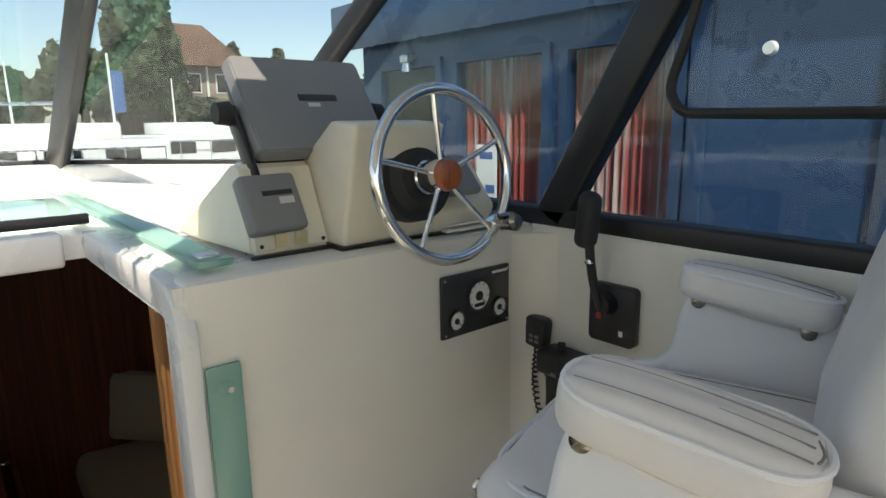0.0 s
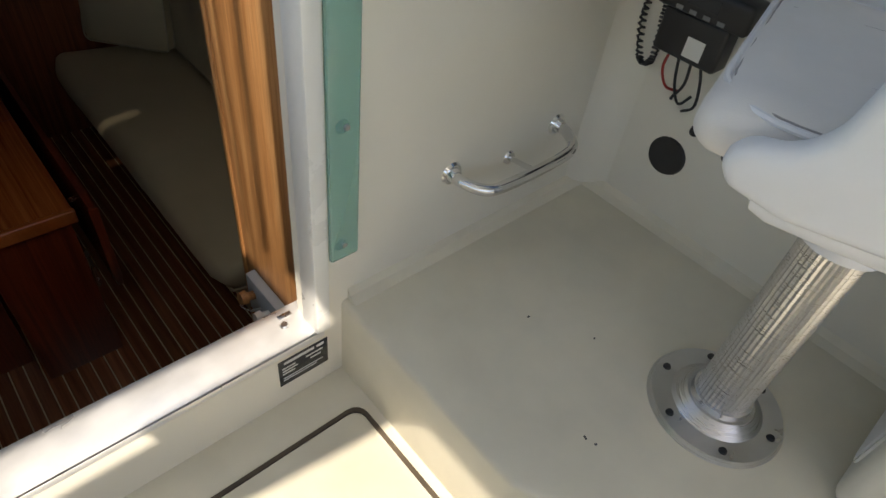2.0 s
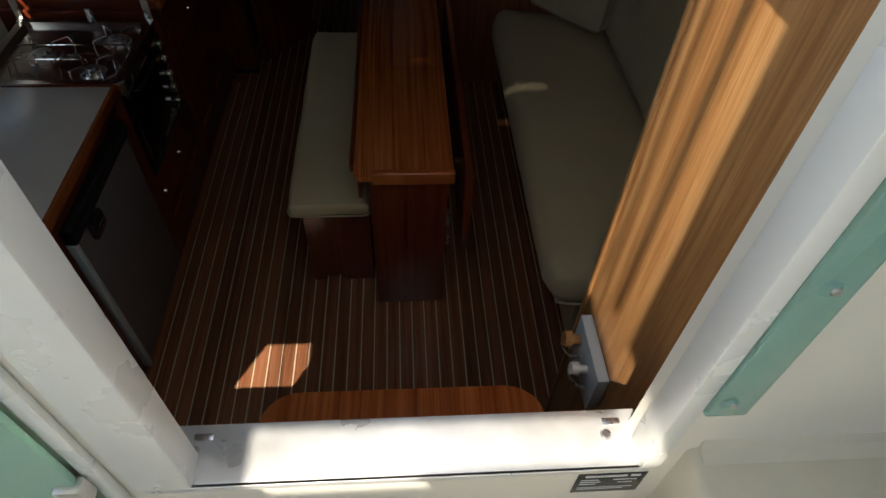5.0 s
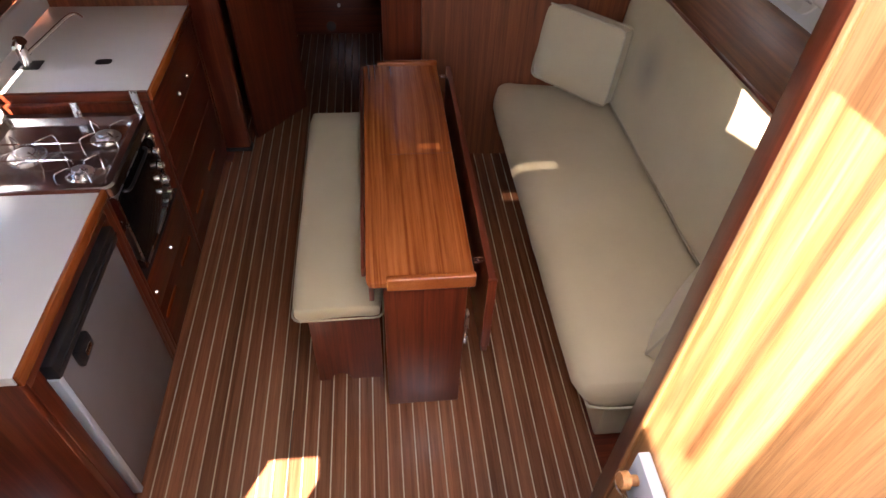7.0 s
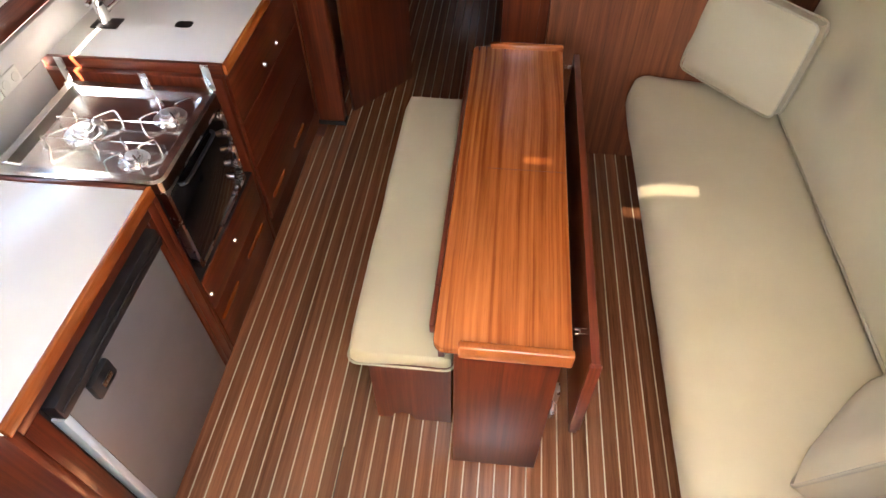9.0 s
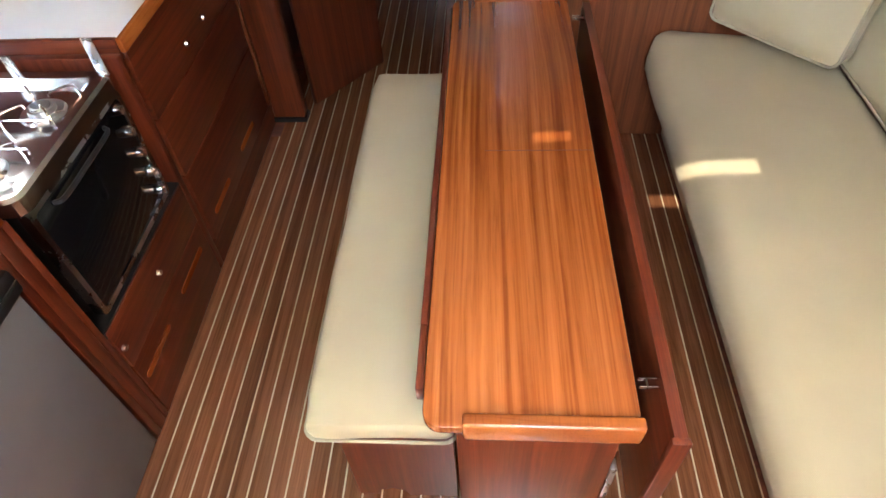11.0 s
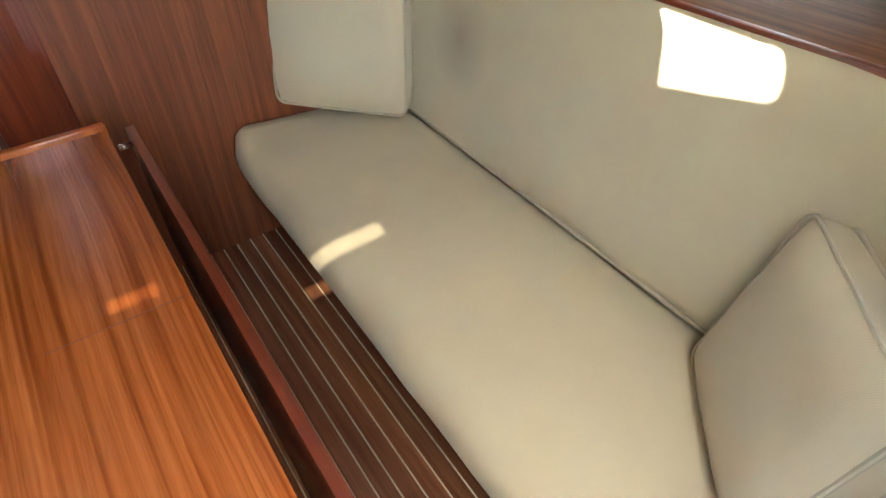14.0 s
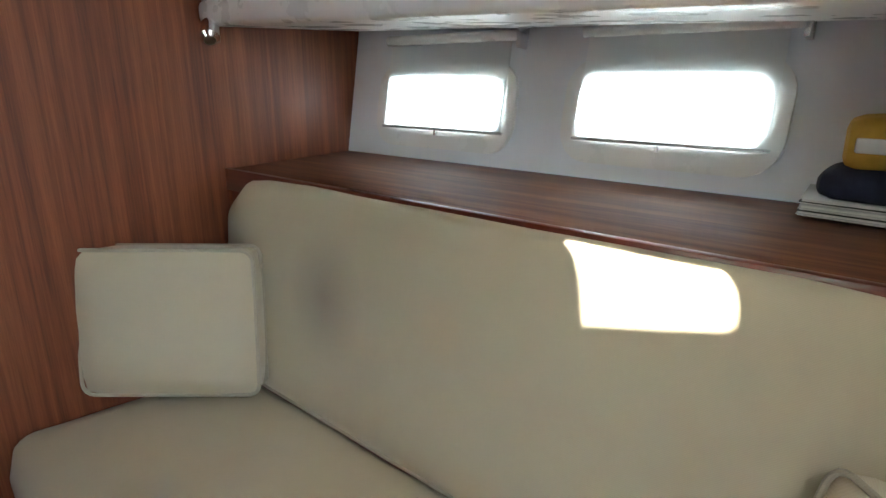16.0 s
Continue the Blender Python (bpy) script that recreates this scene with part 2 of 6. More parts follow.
M_SHELF = wood("mahogany_shelf", (0.09, 0.026, 0.009), (0.15, 0.046, 0.015), (0.22, 0.08, 0.027), "y", 0.62, 38, 0.0)
M_CREAM_BACK = fabric("cream_upholstery_stained", (0.545, 0.475, 0.32))
stain_of(M_CREAM_BACK, (1.2, 2.2, 0.80), (0.5, 0.14, 0.17))
M_LINER = painted("white_liner", (0.80, 0.83, 0.86), 0.45, 0.03, 3, 200, 0.05)
M_WORKTOP = painted("white_laminate", (0.76, 0.76, 0.75), 0.22, 0.02, 5, 250, 0.02)
M_FRIDGE = painted("fridge_grey", (0.175, 0.165, 0.165), 0.4, 0.06, 4, 200, 0.03)
M_OVENGLASS = painted("oven_glass", (0.006, 0.006, 0.007), 0.06, 0.05)
M_NAVY = painted("navy_cloth", (0.02, 0.024, 0.05), 0.8, 0.2, 20, 600, 0.3)
M_YELLOW = painted("yellow_cloth", (0.55, 0.33, 0.04), 0.75, 0.12, 20, 600, 0.3)
M_SWITCH = painted("pale_grey_plastic", (0.50, 0.58, 0.64), 0.4, 0.04, 8)
M_BLIND = bpy.data.materials.new("blind_cloth")
M_BLIND.use_nodes = True
bt = M_BLIND.node_tree
bp = bt.nodes["Principled BSDF"]
bp.inputs["Base Color"].default_value = (0.82, 0.83, 0.83, 1)
bp.inputs["Roughness"].default_value = 0.8
btr = bt.nodes.new("ShaderNodeBsdfTranslucent")
btr.inputs[0].default_value = (0.85, 0.86, 0.85, 1)
bmx = bt.nodes.new("ShaderNodeMixShader")
bmx.inputs[0].default_value = 0.55
bt.links.new(bp.outputs[0], bmx.inputs[1])
bt.links.new(btr.outputs[0], bmx.inputs[2])
bt.links.new(bmx.outputs[0], bt.nodes["Material Output"].inputs[0])
M_SILL = metal("worn_polished_steel", (0.86, 0.86, 0.86), 0.40)
M_SILL.node_tree.nodes["Principled BSDF"].inputs["Metallic"].default_value = 0.55
M_TEALSHEET = clear("pale_teal_acrylic", (0.50, 0.78, 0.64), 0.25, 0.45)
M_GELY = painted("gelcoat_yellowed", (0.76, 0.72, 0.58), 0.34, 0.06, 5, 160, 0.03)
M_RUBBERBROWN = painted("brown_gasket", (0.10, 0.075, 0.05), 0.7, 0.2, 14)
M_STITCH = painted("grey_stitching", (0.35, 0.33, 0.32), 0.7, 0.1, 30)
M_BOLT = metal("dark_chrome", (0.30, 0.28, 0.25), 0.25)
M_RED = painted("red_plastic", (0.35, 0.02, 0.015), 0.4, 0.1, 20)
M_WATER = painted("harbour_water", (0.03, 0.045, 0.045), 0.06, 0.2, 0.5, 3, 0.5)
M_BLUE = painted("blue_paint", (0.022, 0.062, 0.14), 0.28, 0.10, 1.2, 60, 0.08)
M_BLUEDARK = painted("dark_blue_paint", (0.018, 0.048, 0.11), 0.3, 0.10, 2, 60, 0.08)
M_PRINTBLUE = painted("blue_print", (0.05, 0.14, 0.35), 0.6, 0.1, 9)
M_GRASS = painted("grass_bank", (0.07, 0.10, 0.035), 0.9, 0.3, 0.6, 9, 0.5)
M_HOUSE = painted("brown_brick_wall", (0.30, 0.24, 0.19), 0.9, 0.12, 0.8, 14, 0.3)
M_ROOF = painted("brown_roof_tiles", (0.20, 0.11, 0.075), 0.8, 0.2, 1.5, 12, 0.4)
M_LEAF = painted("foliage", (0.055, 0.085, 0.03), 0.7, 0.35, 0.6, 6, 0.2)
M_BARK = painted("bark", (0.10, 0.075, 0.055), 0.9, 0.25, 4, 20, 0.5)
M_HBGLASS = pane_glass("houseboat_glass", (0.92, 0.93, 0.94), 0.12)
M_CURTAIN, ct, cp = nodes_of("striped_curtain")
cw = ct.nodes.new("ShaderNodeTexNoise")
cw.inputs["Scale"].default_value, cw.inputs["Detail"].default_value = 9.0, 2.0
ct.links.new(mapped(ct, (0.2, 1.0, 0.02)), cw.inputs["Vector"])
ct.links.new(ramp(ct, cw.outputs["Fac"], [(0.50, (0.62, 0.13, 0.11)), (0.55, (0.86, 0.80, 0.76)), (0.60, (0.62, 0.15, 0.12))]), cp.inputs["Base Color"])
shade(cp, 0.9)
M_GLASS = pane_glass("window_glass", (0.86, 0.92, 0.92))
M_SUN_DIMMER = pane_glass("smoked_acrylic", (0.21, 0.21, 0.20))
M_TINTGLASS = pane_glass("wheelhouse_glass", (0.80, 0.87, 0.89), 0.10)

# ---- small builders ----


def bm_box(bm, x0, x1, y0, y1, z0, z1, bev=0.0, seg=2):
    r = bmesh.ops.create_cube(bm, size=1.0)
    vs = r["verts"]
    bmesh.ops.scale(bm, verts=vs, vec=(x1 - x0, y1 - y0, z1 - z0))
    bmesh.ops.translate(bm, verts=vs, vec=((x0 + x1) / 2, (y0 + y1) / 2, (z0 + z1) / 2))
    if bev > 0:
        es = list({e for v in vs for e in v.link_edges})
        bmesh.ops.bevel(bm, geom=es, offset=bev, segments=seg, affect="EDGES", profile=0.5)
    return vs


def box(x0, x1, y0, y1, z0, z1, bev=0.0, seg=2):
    bm = bmesh.new()
    bm_box(bm, x0, x1, y0, y1, z0, z1, bev, seg)
    return bm


def prism(pts, axis, a, b, bev=0.0, seg=2):
    """A flat outline pushed along an axis. Points are (y, z) for x, (x, z) for y, (x, y) for z."""
    bm = bmesh.new()
    put = {"x": lambda p, h: (h, p[0], p[1]), "y": lambda p, h: (p[0], h, p[1]), "z": lambda p, h: (p[0], p[1], h)}[axis]
    lo = [bm.verts.new(put(p, a)) for p in pts]
    hi = [bm.verts.new(put(p, b)) for p in pts]
    n = len(pts)
    bm.faces.new(lo[::-1])
    bm.faces.new(hi)
    for i in range(n):
        bm.faces.new((lo[i], lo[(i + 1) % n], hi[(i + 1) % n], hi[i]))
    bmesh.ops.recalc_face_normals(bm, faces=bm.faces)
    if bev > 0:
        bmesh.ops.bevel(bm, geom=list(bm.edges), offset=bev, segments=seg, affect="EDGES", profile=0.5, clamp_overlap=True)
    return bm


def rounded(x0, x1, y0, y1, r, n=6):
    """Outline of a rectangle with round corners."""
    out = []
    for cx, cy, a in ((x1 - r, y1 - r, 0), (x0 + r, y1 - r, 90), (x0 + r, y0 + r, 180), (x1 - r, y0 + r, 270)):
        for i in range(n + 1):
            t = radians(a + 90 * i / n)
            out.append((cx + r * math.cos(t), cy + r * math.sin(t)))
    return out


def ring(outer, inner, axis, a, b):
    """A frame between two outlines with the same number of points."""
    bm = bmesh.new()
    put = {"x": lambda p, h: (h, p[0], p[1]), "y": lambda p, h: (p[0], h, p[1]), "z": lambda p, h: (p[0], p[1], h)}[axis]
    L = [[bm.verts.new(put(p, h)) for p in o] for o, h in ((outer, a), (outer, b), (inner, b), (inner, a))]
    n = len(outer)
    for k in range(4):
        for i in range(n):
            bm.faces.new((L[k][i], L[k][(i + 1) % n], L[(k + 1) % 4][(i + 1) % n], L[(k + 1) % 4][i]))
    bmesh.ops.recalc_face_normals(bm, faces=bm.faces)
    return bm


def cyl(p0, p1, r0, r1=None, n=20, bm=None):
    bm = bm or bmesh.new()
    p0, p1 = Vector(p0), Vector(p1)
    r1 = r0 if r1 is None else r1
    m = Matrix.Translation((p0 + p1) / 2) @ (p1 - p0).to_track_quat("Z", "Y").to_matrix().to_4x4()
    bmesh.ops.create_cone(bm, cap_ends=True, segments=n, radius1=r0, radius2=r1, depth=(p1 - p0).length, matrix=m)
    return bm


def tube(points, r, n=10, closed=False, bm=None):
    """A round bar along a line of points."""
    bm = bm or bmesh.new()
    P = [Vector(p) for p in points]
    k = len(P)
    rings, up = [], None
    for i in range(k):
        a = P[(i - 1) % k] if (closed or i > 0) else P[i]
        b = P[(i + 1) % k] if (closed or i < k - 1) else P[i]
        d = (b - a).normalized()
        if up is None:
            up = d.orthogonal().normalized()
        up = (up - d * up.dot(d)).normalized()
        side = d.cross(up)
        rings.append([bm.verts.new(P[i] + r * (math.cos(2 * math.pi * j / n) * up + math.sin(2 * math.pi * j / n) * side)) for j in range(n)])
    for i in range(k if closed else k - 1):
        A, B = rings[i], rings[(i + 1) % k]
        if closed and i == k - 1:
            off = min(range(n), key=lambda s: (A[0].co - B[s].co).length)
            B = B[off:] + B[:off]
        for j in range(n):
            bm.faces.new((A[j], A[(j + 1) % n], B[(j + 1) % n], B[j]))
    if not closed:
        bm.faces.new(rings[0][::-1])
        bm.faces.new(rings[-1])
    bmesh.ops.recalc_face_normals(bm, faces=bm.faces)
    return bm


def smooth_line(pts, n=8):
    """Points of a smooth line through the given ones."""
    P = [Vector(p) for p in pts]
    P = [P[0] * 2 - P[1]] + P + [P[-1] * 2 - P[-2]]
    out = []
    for i in range(1, len(P) - 2):
        for k in range(n):
            t = k / n
            a, b, c, d = P[i - 1:i + 3]
            out.append(0.5 * ((2 * b) + (c - a) * t + (2 * a - 5 * b + 4 * c - d) * t * t + (3 * b - a - 3 * c + d) * t ** 3))
    return out + [P[-2]]


def moved(bm, m):
    bmesh.ops.transform(bm, matrix=m, verts=bm.verts)
    return bm


def joined(*bms):
    out = bmesh.new()
    for b in bms:
        me = bpy.data.meshes.new("t")
        b.to_mesh(me)
        out.from_mesh(me)
        b.free()
        bpy.data.meshes.remove(me)
    return out


def part(name, bm, material, parent=None, label="", smooth=True):
    me = bpy.data.meshes.new(name)
    bm.to_mesh(me)
    bm.free()
    me.materials.append(material)
    if smooth:
        me.shade_smooth()
        me.set_sharp_from_angle(angle=radians(38))
    ob = new(name, me)
    ob.parent = parent
    if label:
        tagged(ob, label)
    return ob


def thing(name, label, category, group="", at=(0, 0, 0)):
    ob = new(name)
    ob.empty_display_size = 0.05
    ob.location = at
    return tagged(ob, label, category, group)


def structure(name, bm, material, label="", category="", smooth=True):
    return tagged(part(name, bm, material, None, "", smooth), label, category, "", "structure")


def cushion(x0, x1, y0, y1, z0, z1, r, crown=0.02, n=10):
    """A stuffed block: round edges and a slightly domed top."""
    bm = bmesh.new()
    bm_box(bm, x0, x1, y0, y1, z0, z1)
    bmesh.ops.subdivide_edges(bm, edges=bm.edges, cuts=n, use_grid_fill=True)
    cx, cy, cz = (x0 + x1) / 2, (y0 + y1) / 2, (z0 + z1) / 2
    hx, hy, hz = (x1 - x0) / 2, (y1 - y0) / 2, (z1 - z0) / 2
    for v in bm.verts:
        p = v.co - Vector((cx, cy, cz))
        q = Vector([max(-h + r, min(h - r, c)) for c, h in zip(p, (hx, hy, hz))])
        d = p - q
        if d.length > 1e-6:
            p = q + d.normalized() * r if d.length > 0 else p
        u, w = p.x / hx, p.y / hy
        if p.z > 0:
            p.z += crown * max(0, 1 - u * u) * max(0, 1 - w * w)
        p += 0.004 * Vector((noise.noise(v.co * 6), noise.noise(v.co * 6 + Vector((9, 0, 0))), noise.noise(v.co * 5 + Vector((0, 9, 0)))))
        v.co = p + Vector((cx, cy, cz))
    return bm

# ---- large structure: cabin ----
DECK, ROOF_IN = 2.04, 1.98
structure("floor", box(-1.8, 1.85, 0.0, 4.4, -0.06, -0.008), M_MAHO_X, "dark wooden cabin sole under the planks", "floor")


def wall_strips(name, pieces, material, label, category="wall"):
    return structure(name, joined(*[box(*p) for p in pieces]), material, label, category, False)


# aft bulkhead with the door opening, and an added hole for a sun patch
wall_strips("wall_aft", [
    (-1.8, -0.97, -0.06, 0.0, -0.06, 1.98), (-0.97, -0.71, -0.06, 0.0, -0.06, 0.98), (-0.97, -0.71, -0.06, 0.0, 1.33, 1.98),
    (-0.71, -0.285, -0.06, 0.0, -0.06, 1.98), (-0.285, 0.485, -0.06, 0.0, -0.06, 1.14), (0.485, 1.85, -0.06, 0.0, -0.06, 1.98)],
    M_GEL, "cream bulkhead round the cabin entrance")
wall_strips("wall_forward", [(-1.8, -0.875, 2.81, 2.85, -0.06, 1.98), (0.24, 1.95, 2.72, 2.76, -0.06, 1.98)], M_BULK,
            "varnished mahogany bulkhead with upright grain")
wall_strips("wall_passage", [(0.20, 0.24, 2.76, 4.4, -0.06, 1.98), (-0.95, -0.91, 2.85, 4.4, -0.06, 1.98), (-0.95, 0.24, 4.36, 4.4, -0.06, 1.98)],
            M_MAHO_Z, "dark mahogany walls of the narrow passage")
wall_strips("wall_port", [(-1.8, -1.75, 0.0, 2.81, -0.06, 1.10)], M_LINER, "white hull lining behind the galley")
structure("trim_door_jamb", box(0.045, 0.24, 2.765, 2.80, -0.01, 1.98, 0.004), M_MAHO_Z, "dark mahogany jamb of the passage", "trim")


def hole_wall_x(x0, x1, y0, y1, z0, z1, holes):
    """A wall across x with round-cornered openings (y0, y1, z0, z1, r), in one mesh."""
    bm = bmesh.new()
    cuts = sorted(holes)
    ys = [y0] + [c for h in cuts for c in (h[0], h[1])] + [y1]
    for i in range(0, len(ys), 2):
        bm_box(bm, x0, x1, ys[i], ys[i + 1], z0, z1)
    for a, b, c, d, r in cuts:
        bm_box(bm, x0, x1, a, b, z0, c)
        bm_box(bm, x0, x1, a, b, d, z1)
        for sy, sz, yy, zz in ((1, 1, a, c), (-1, 1, b, c), (1, -1, a, d), (-1, -1, b, d)):
            pts = [(yy, zz)] + [(yy + sy * r * (1 - math.cos(radians(t))), zz + sz * r * (1 - math.sin(radians(t)))) for t in range(0, 91, 15)]
            other = prism(pts, "x", x0, x1)
            me = bpy.data.meshes.new("t")
            other.to_mesh(me)
            bm.from_mesh(me)
            other.free()
            bpy.data.meshes.remove(me)
    return bm


# starboard hull side with its two portlights, leaning slightly outwards
SHELF = 1.035
WIN = [(1.43, 1.872, 0.088, 0.254, 0.05), (2.09, 2.545, 0.085, 0.248, 0.05)]
SHEER = Matrix(((1, 0, 0, 0), (0, 1, 0, 0), (0, -0.03, 1, 0.03 * 2.72 - 0.005), (0, 0, 0, 1)))
LEAN = SHEER @ Matrix.Translation((1.75, 0, SHELF)) @ Matrix.Rotation(radians(10), 4, "Y")
structure("wall_starboard", moved(hole_wall_x(0, 0.05, 0.0, 2.72, 0.0, 0.42, WIN), LEAN), M_LINER,
          "white hull lining with small portlights above the shelf", "wall", False)
structure("wall_starboard_low", box(1.76, 1.80, 0.0, 2.72, -0.06, SHELF - 0.004), M_LINER, "white hull lining behind the settee", "wall")
structure("ceiling_side_deck", box(1.25, 1.98, 0.0, 2.718, 1.415, 1.48, 0.024, 4), M_GELW, "white moulded underside of the side deck", "ceiling")
structure("wall_trunk_starboard", box(1.27, 1.31, 0.0, 2.72, 1.48, 1.98), M_LINER, "white side of the cabin trunk", "wall")
PORT_WIN = [(0.80, 1.30, 1.09, 1.27, 0.05), (1.55, 2.05, 1.09, 1.27, 0.05)]
structure("wall_trunk_port", hole_wall_x(-1.56, -1.52, 0.0, 2.81, 0.97, 1.98, PORT_WIN), M_MAHO_Y, "mahogany panel above the galley", "wall")
structure("wall_end_settee", box(0.80, 1.745, 0.76, 0.79, 0.0, 0.62, 0.004), M_MAHO_Z, "mahogany end panel beside the settee", "wall")

# roof of the cabin; its top is the deck under the windscreen
# the slits and the skewed hole are added, unseen, to let sun patches in
roof_cells = [(-1.8, -0.285, -0.06, 0.62), (0.485, 1.31, -0.06, 0.45), (0.485, 0.70, 0.45, 0.62), (-1.8, 0.70, 0.62, 0.80), (-1.8, -0.37, 0.80, 0.90), (-0.37, -0.26, 0.80, 0.81), (-0.37, -0.26, 0.885, 0.90),
              (-0.26, -0.16, 0.80, 0.90), (0.189, 0.70, 0.80, 0.90), (-1.8, 0.70, 0.90, 1.0), (-1.8, 1.31, 1.0, 4.4)]
sun_hole_ring = ring([(1.31, 1.0), (1.31, 0.45), (0.70, 0.45), (0.70, 1.0)], [(0.90, 0.925), (0.90, 0.665), (0.816, 0.546), (0.786, 0.728)], "z", ROOF_IN, DECK)
structure("ceiling", joined(sun_hole_ring, *[box(a, b, c, d, ROOF_IN, DECK) for a, b, c, d in roof_cells]), M_GELW, "white moulded cabin roof with open hatch and added sun holes", "ceiling", False)
# added smoked panes, out of view, that weaken the sun through the slits
structure("window_slit", joined(box(-0.37, -0.26, 0.81, 0.885, DECK - 0.012, DECK - 0.007), box(-0.16, 0.189, 0.80, 0.90, DECK - 0.012, DECK - 0.007)), M_SUN_DIMMER, "added smoked panes that dim the sun through the roof slits", "window", False)

# ---- large structure: cockpit ----
FH, WELL, FACE = 1.20, 0.97, -0.072
edge = [(0.545, -0.06), (0.545, -0.56), (0.57, -0.61), (0.73, -0.775), (0.76, -0.85), (0.76, -2.6), (1.312, -2.6), (1.312, -0.06)]
structure("floor_helm", prism(edge, "z", WELL - 0.03, FH, 0.012, 3), M_NONSKID, "cream moulded helm platform, slightly worn", "floor")
structure("floor_well", box(-1.6, 1.31, -2.6, -0.06, WELL - 0.06, WELL), M_NONSKID, "cream moulded cockpit well", "floor")
structure("floor_port", box(-1.6, -0.50, -2.6, -0.62, WELL, FH, 0.012, 3), M_NONSKID, "cream moulded raised port side", "floor")
structure("wall_helm_side", joined(box(1.312, 1.37, -2.6, -0.06, 0.9, 2.05, 0.012, 3), box(1.312, 1.37, -0.059, 1.70, 1.99, 2.05, 0.012, 3)), M_GEL, "cream moulded side of the wheelhouse", "wall")
structure("wall_cockpit_port", box(-1.66, -1.6, -2.6, -0.06, 0.9, 2.05), M_GEL, "cream moulded port side", "wall")
structure("wall_cockpit_aft", box(-1.6, 1.312, -2.66, -2.6, 0.9, 1.95), M_GEL, "cream moulded after end of the cockpit", "wall")


def cove(x0, x1, y0, y1, r, z0, z1):
    """Rounded inside corner between the console face (y) and the side wall (x)."""
    pts = [(x1, y1)] + [(x1 - r + r * math.sin(radians(a)), y1 - r + r * math.cos(radians(a))) for a in range(0, 91, 10)]
    return prism(pts, "z", z0, z1)


structure("wall_console", joined(box(0.50, 1.31, FACE, -0.06, WELL, 2.043, 0.003), cove(0, 1.3125, 0, FACE + 0.001, 0.085, FH - 0.004, 2.03),
                                 box(0.50, 1.31, FACE + 0.002, 0.03, 1.985, 2.046, 0.010, 3)),
          M_GEL, "cream gelcoat face of the helm console", "wall")
structure("trim_floor_cove", joined(prism([(FACE, FH), (FACE, FH + 0.028), (FACE - 0.008, FH + 0.010), (FACE - 0.028, FH)], "x", 0.56, 1.30),
                                    prism([(1.312, FH), (1.312, FH + 0.028), (1.304, FH + 0.010), (1.284, FH)], "y", -2.5, FACE - 0.01)),
          M_NONSKID, "cream rounded edge between floor and wall", "trim")
structure("wall_below_sill", box(-0.30, 0.50, FACE, -0.06, WELL, 1.141), M_GEL, "cream face below the sill", "wall")
# repeats the bulkhead's added hole, so sun reaches the cabin sole
structure("wall_port_face", joined(box(-1.6, -0.97, FACE, -0.061, WELL, 2.04), box(-0.97, -0.71, FACE, -0.061, WELL, 0.98), box(-0.97, -0.71, FACE, -0.061, 1.33, 2.04),
                                   box(-0.71, -0.30, FACE, -0.061, WELL, 2.04)), M_GEL, "cream bulkhead face to port", "wall")


def jamb_path(x0, x1):
    """White moulding: up the side of the entrance and forward along the hatch, bent in a round corner."""
    def line(off):
        pts = [(-0.082 + off, 1.146)]
        r = 0.10 - off
        cy, cz = -0.082 + off + r, 2.047 - off - r
        pts += [(cy - r * math.cos(radians(a)), cz + r * math.sin(radians(a))) for a in range(0, 91, 9)]
        return pts + [(0.72, 2.047 - off)]
    out, inn = line(0.0), line(0.055)
    return prism(out + inn[::-1], "x", x0, x1, 0.006, 2)


structure("trim_hatch_starboard", jamb_path(0.480, 0.512), M_GELW, "white rounded moulding round the entrance", "trim")
structure("trim_hatch_port", jamb_path(-0.30, -0.215), M_GELW, "white rounded moulding round the entrance", "trim")
structure("trim_hatch_forward", box(-0.21, 0.44, 0.60, 0.66, 1.965, 2.047, 0.01, 3), M_GELW, "white forward edge of the hatch opening", "trim")

# unseen hardtop over the helm, cut to shape the sun patches and shadow bands
SUN_MASK = [[(-0.175, -2.6), (1.45, -2.6), (1.45, -0.05), (0.56, -0.05), (0.56, -0.24), (0.38, -0.24), (0.165, -0.53), (-0.175, -1.15)],
      [(-0.85, -1.27), (-0.24, -1.27), (-0.24, -1.02), (0.185, -0.28), (0.30, -0.2), (0.30, 0.05), (-0.85, 0.05)],
      [(-0.18, -1.075), (0.19, -0.405), (0.19, -0.375), (-0.18, -1.045)], [(-0.18, -0.97), (0.19, -0.30), (0.19, -0.285), (-0.18, -0.955)],
      [(-1.66, -1.2), (-0.85, -1.2), (-0.85, 0.0), (-1.66, 0.0)], [(-1.43, -2.6), (-0.85, -2.6), (-0.85, -1.2), (-1.43, -1.2)], [(-1.66, -2.6), (-1.43, -2.6), (-1.43, -1.5), (-1.66, -1.5)],
      [(-0.85, -2.6), (-0.58, -2.6), (-0.58, -1.42), (-0.85, -1.42)], [(-0.58, -2.6), (-0.175, -2.6), (-0.175, -1.98), (-0.58, -1.98)], [(-0.58, -1.62), (-0.175, -1.67), (-0.175, -1.372), (-0.58, -1.372)]]
structure("ceiling_hardtop", joined(*[prism(p, "z", 2.9, 2.93) for p in SUN_MASK]), M_GELW, "unseen white hardtop cut to shape sun patches and shadow bands", "ceiling", False)

# black window framing of the wheelhouse
WS = 1.34


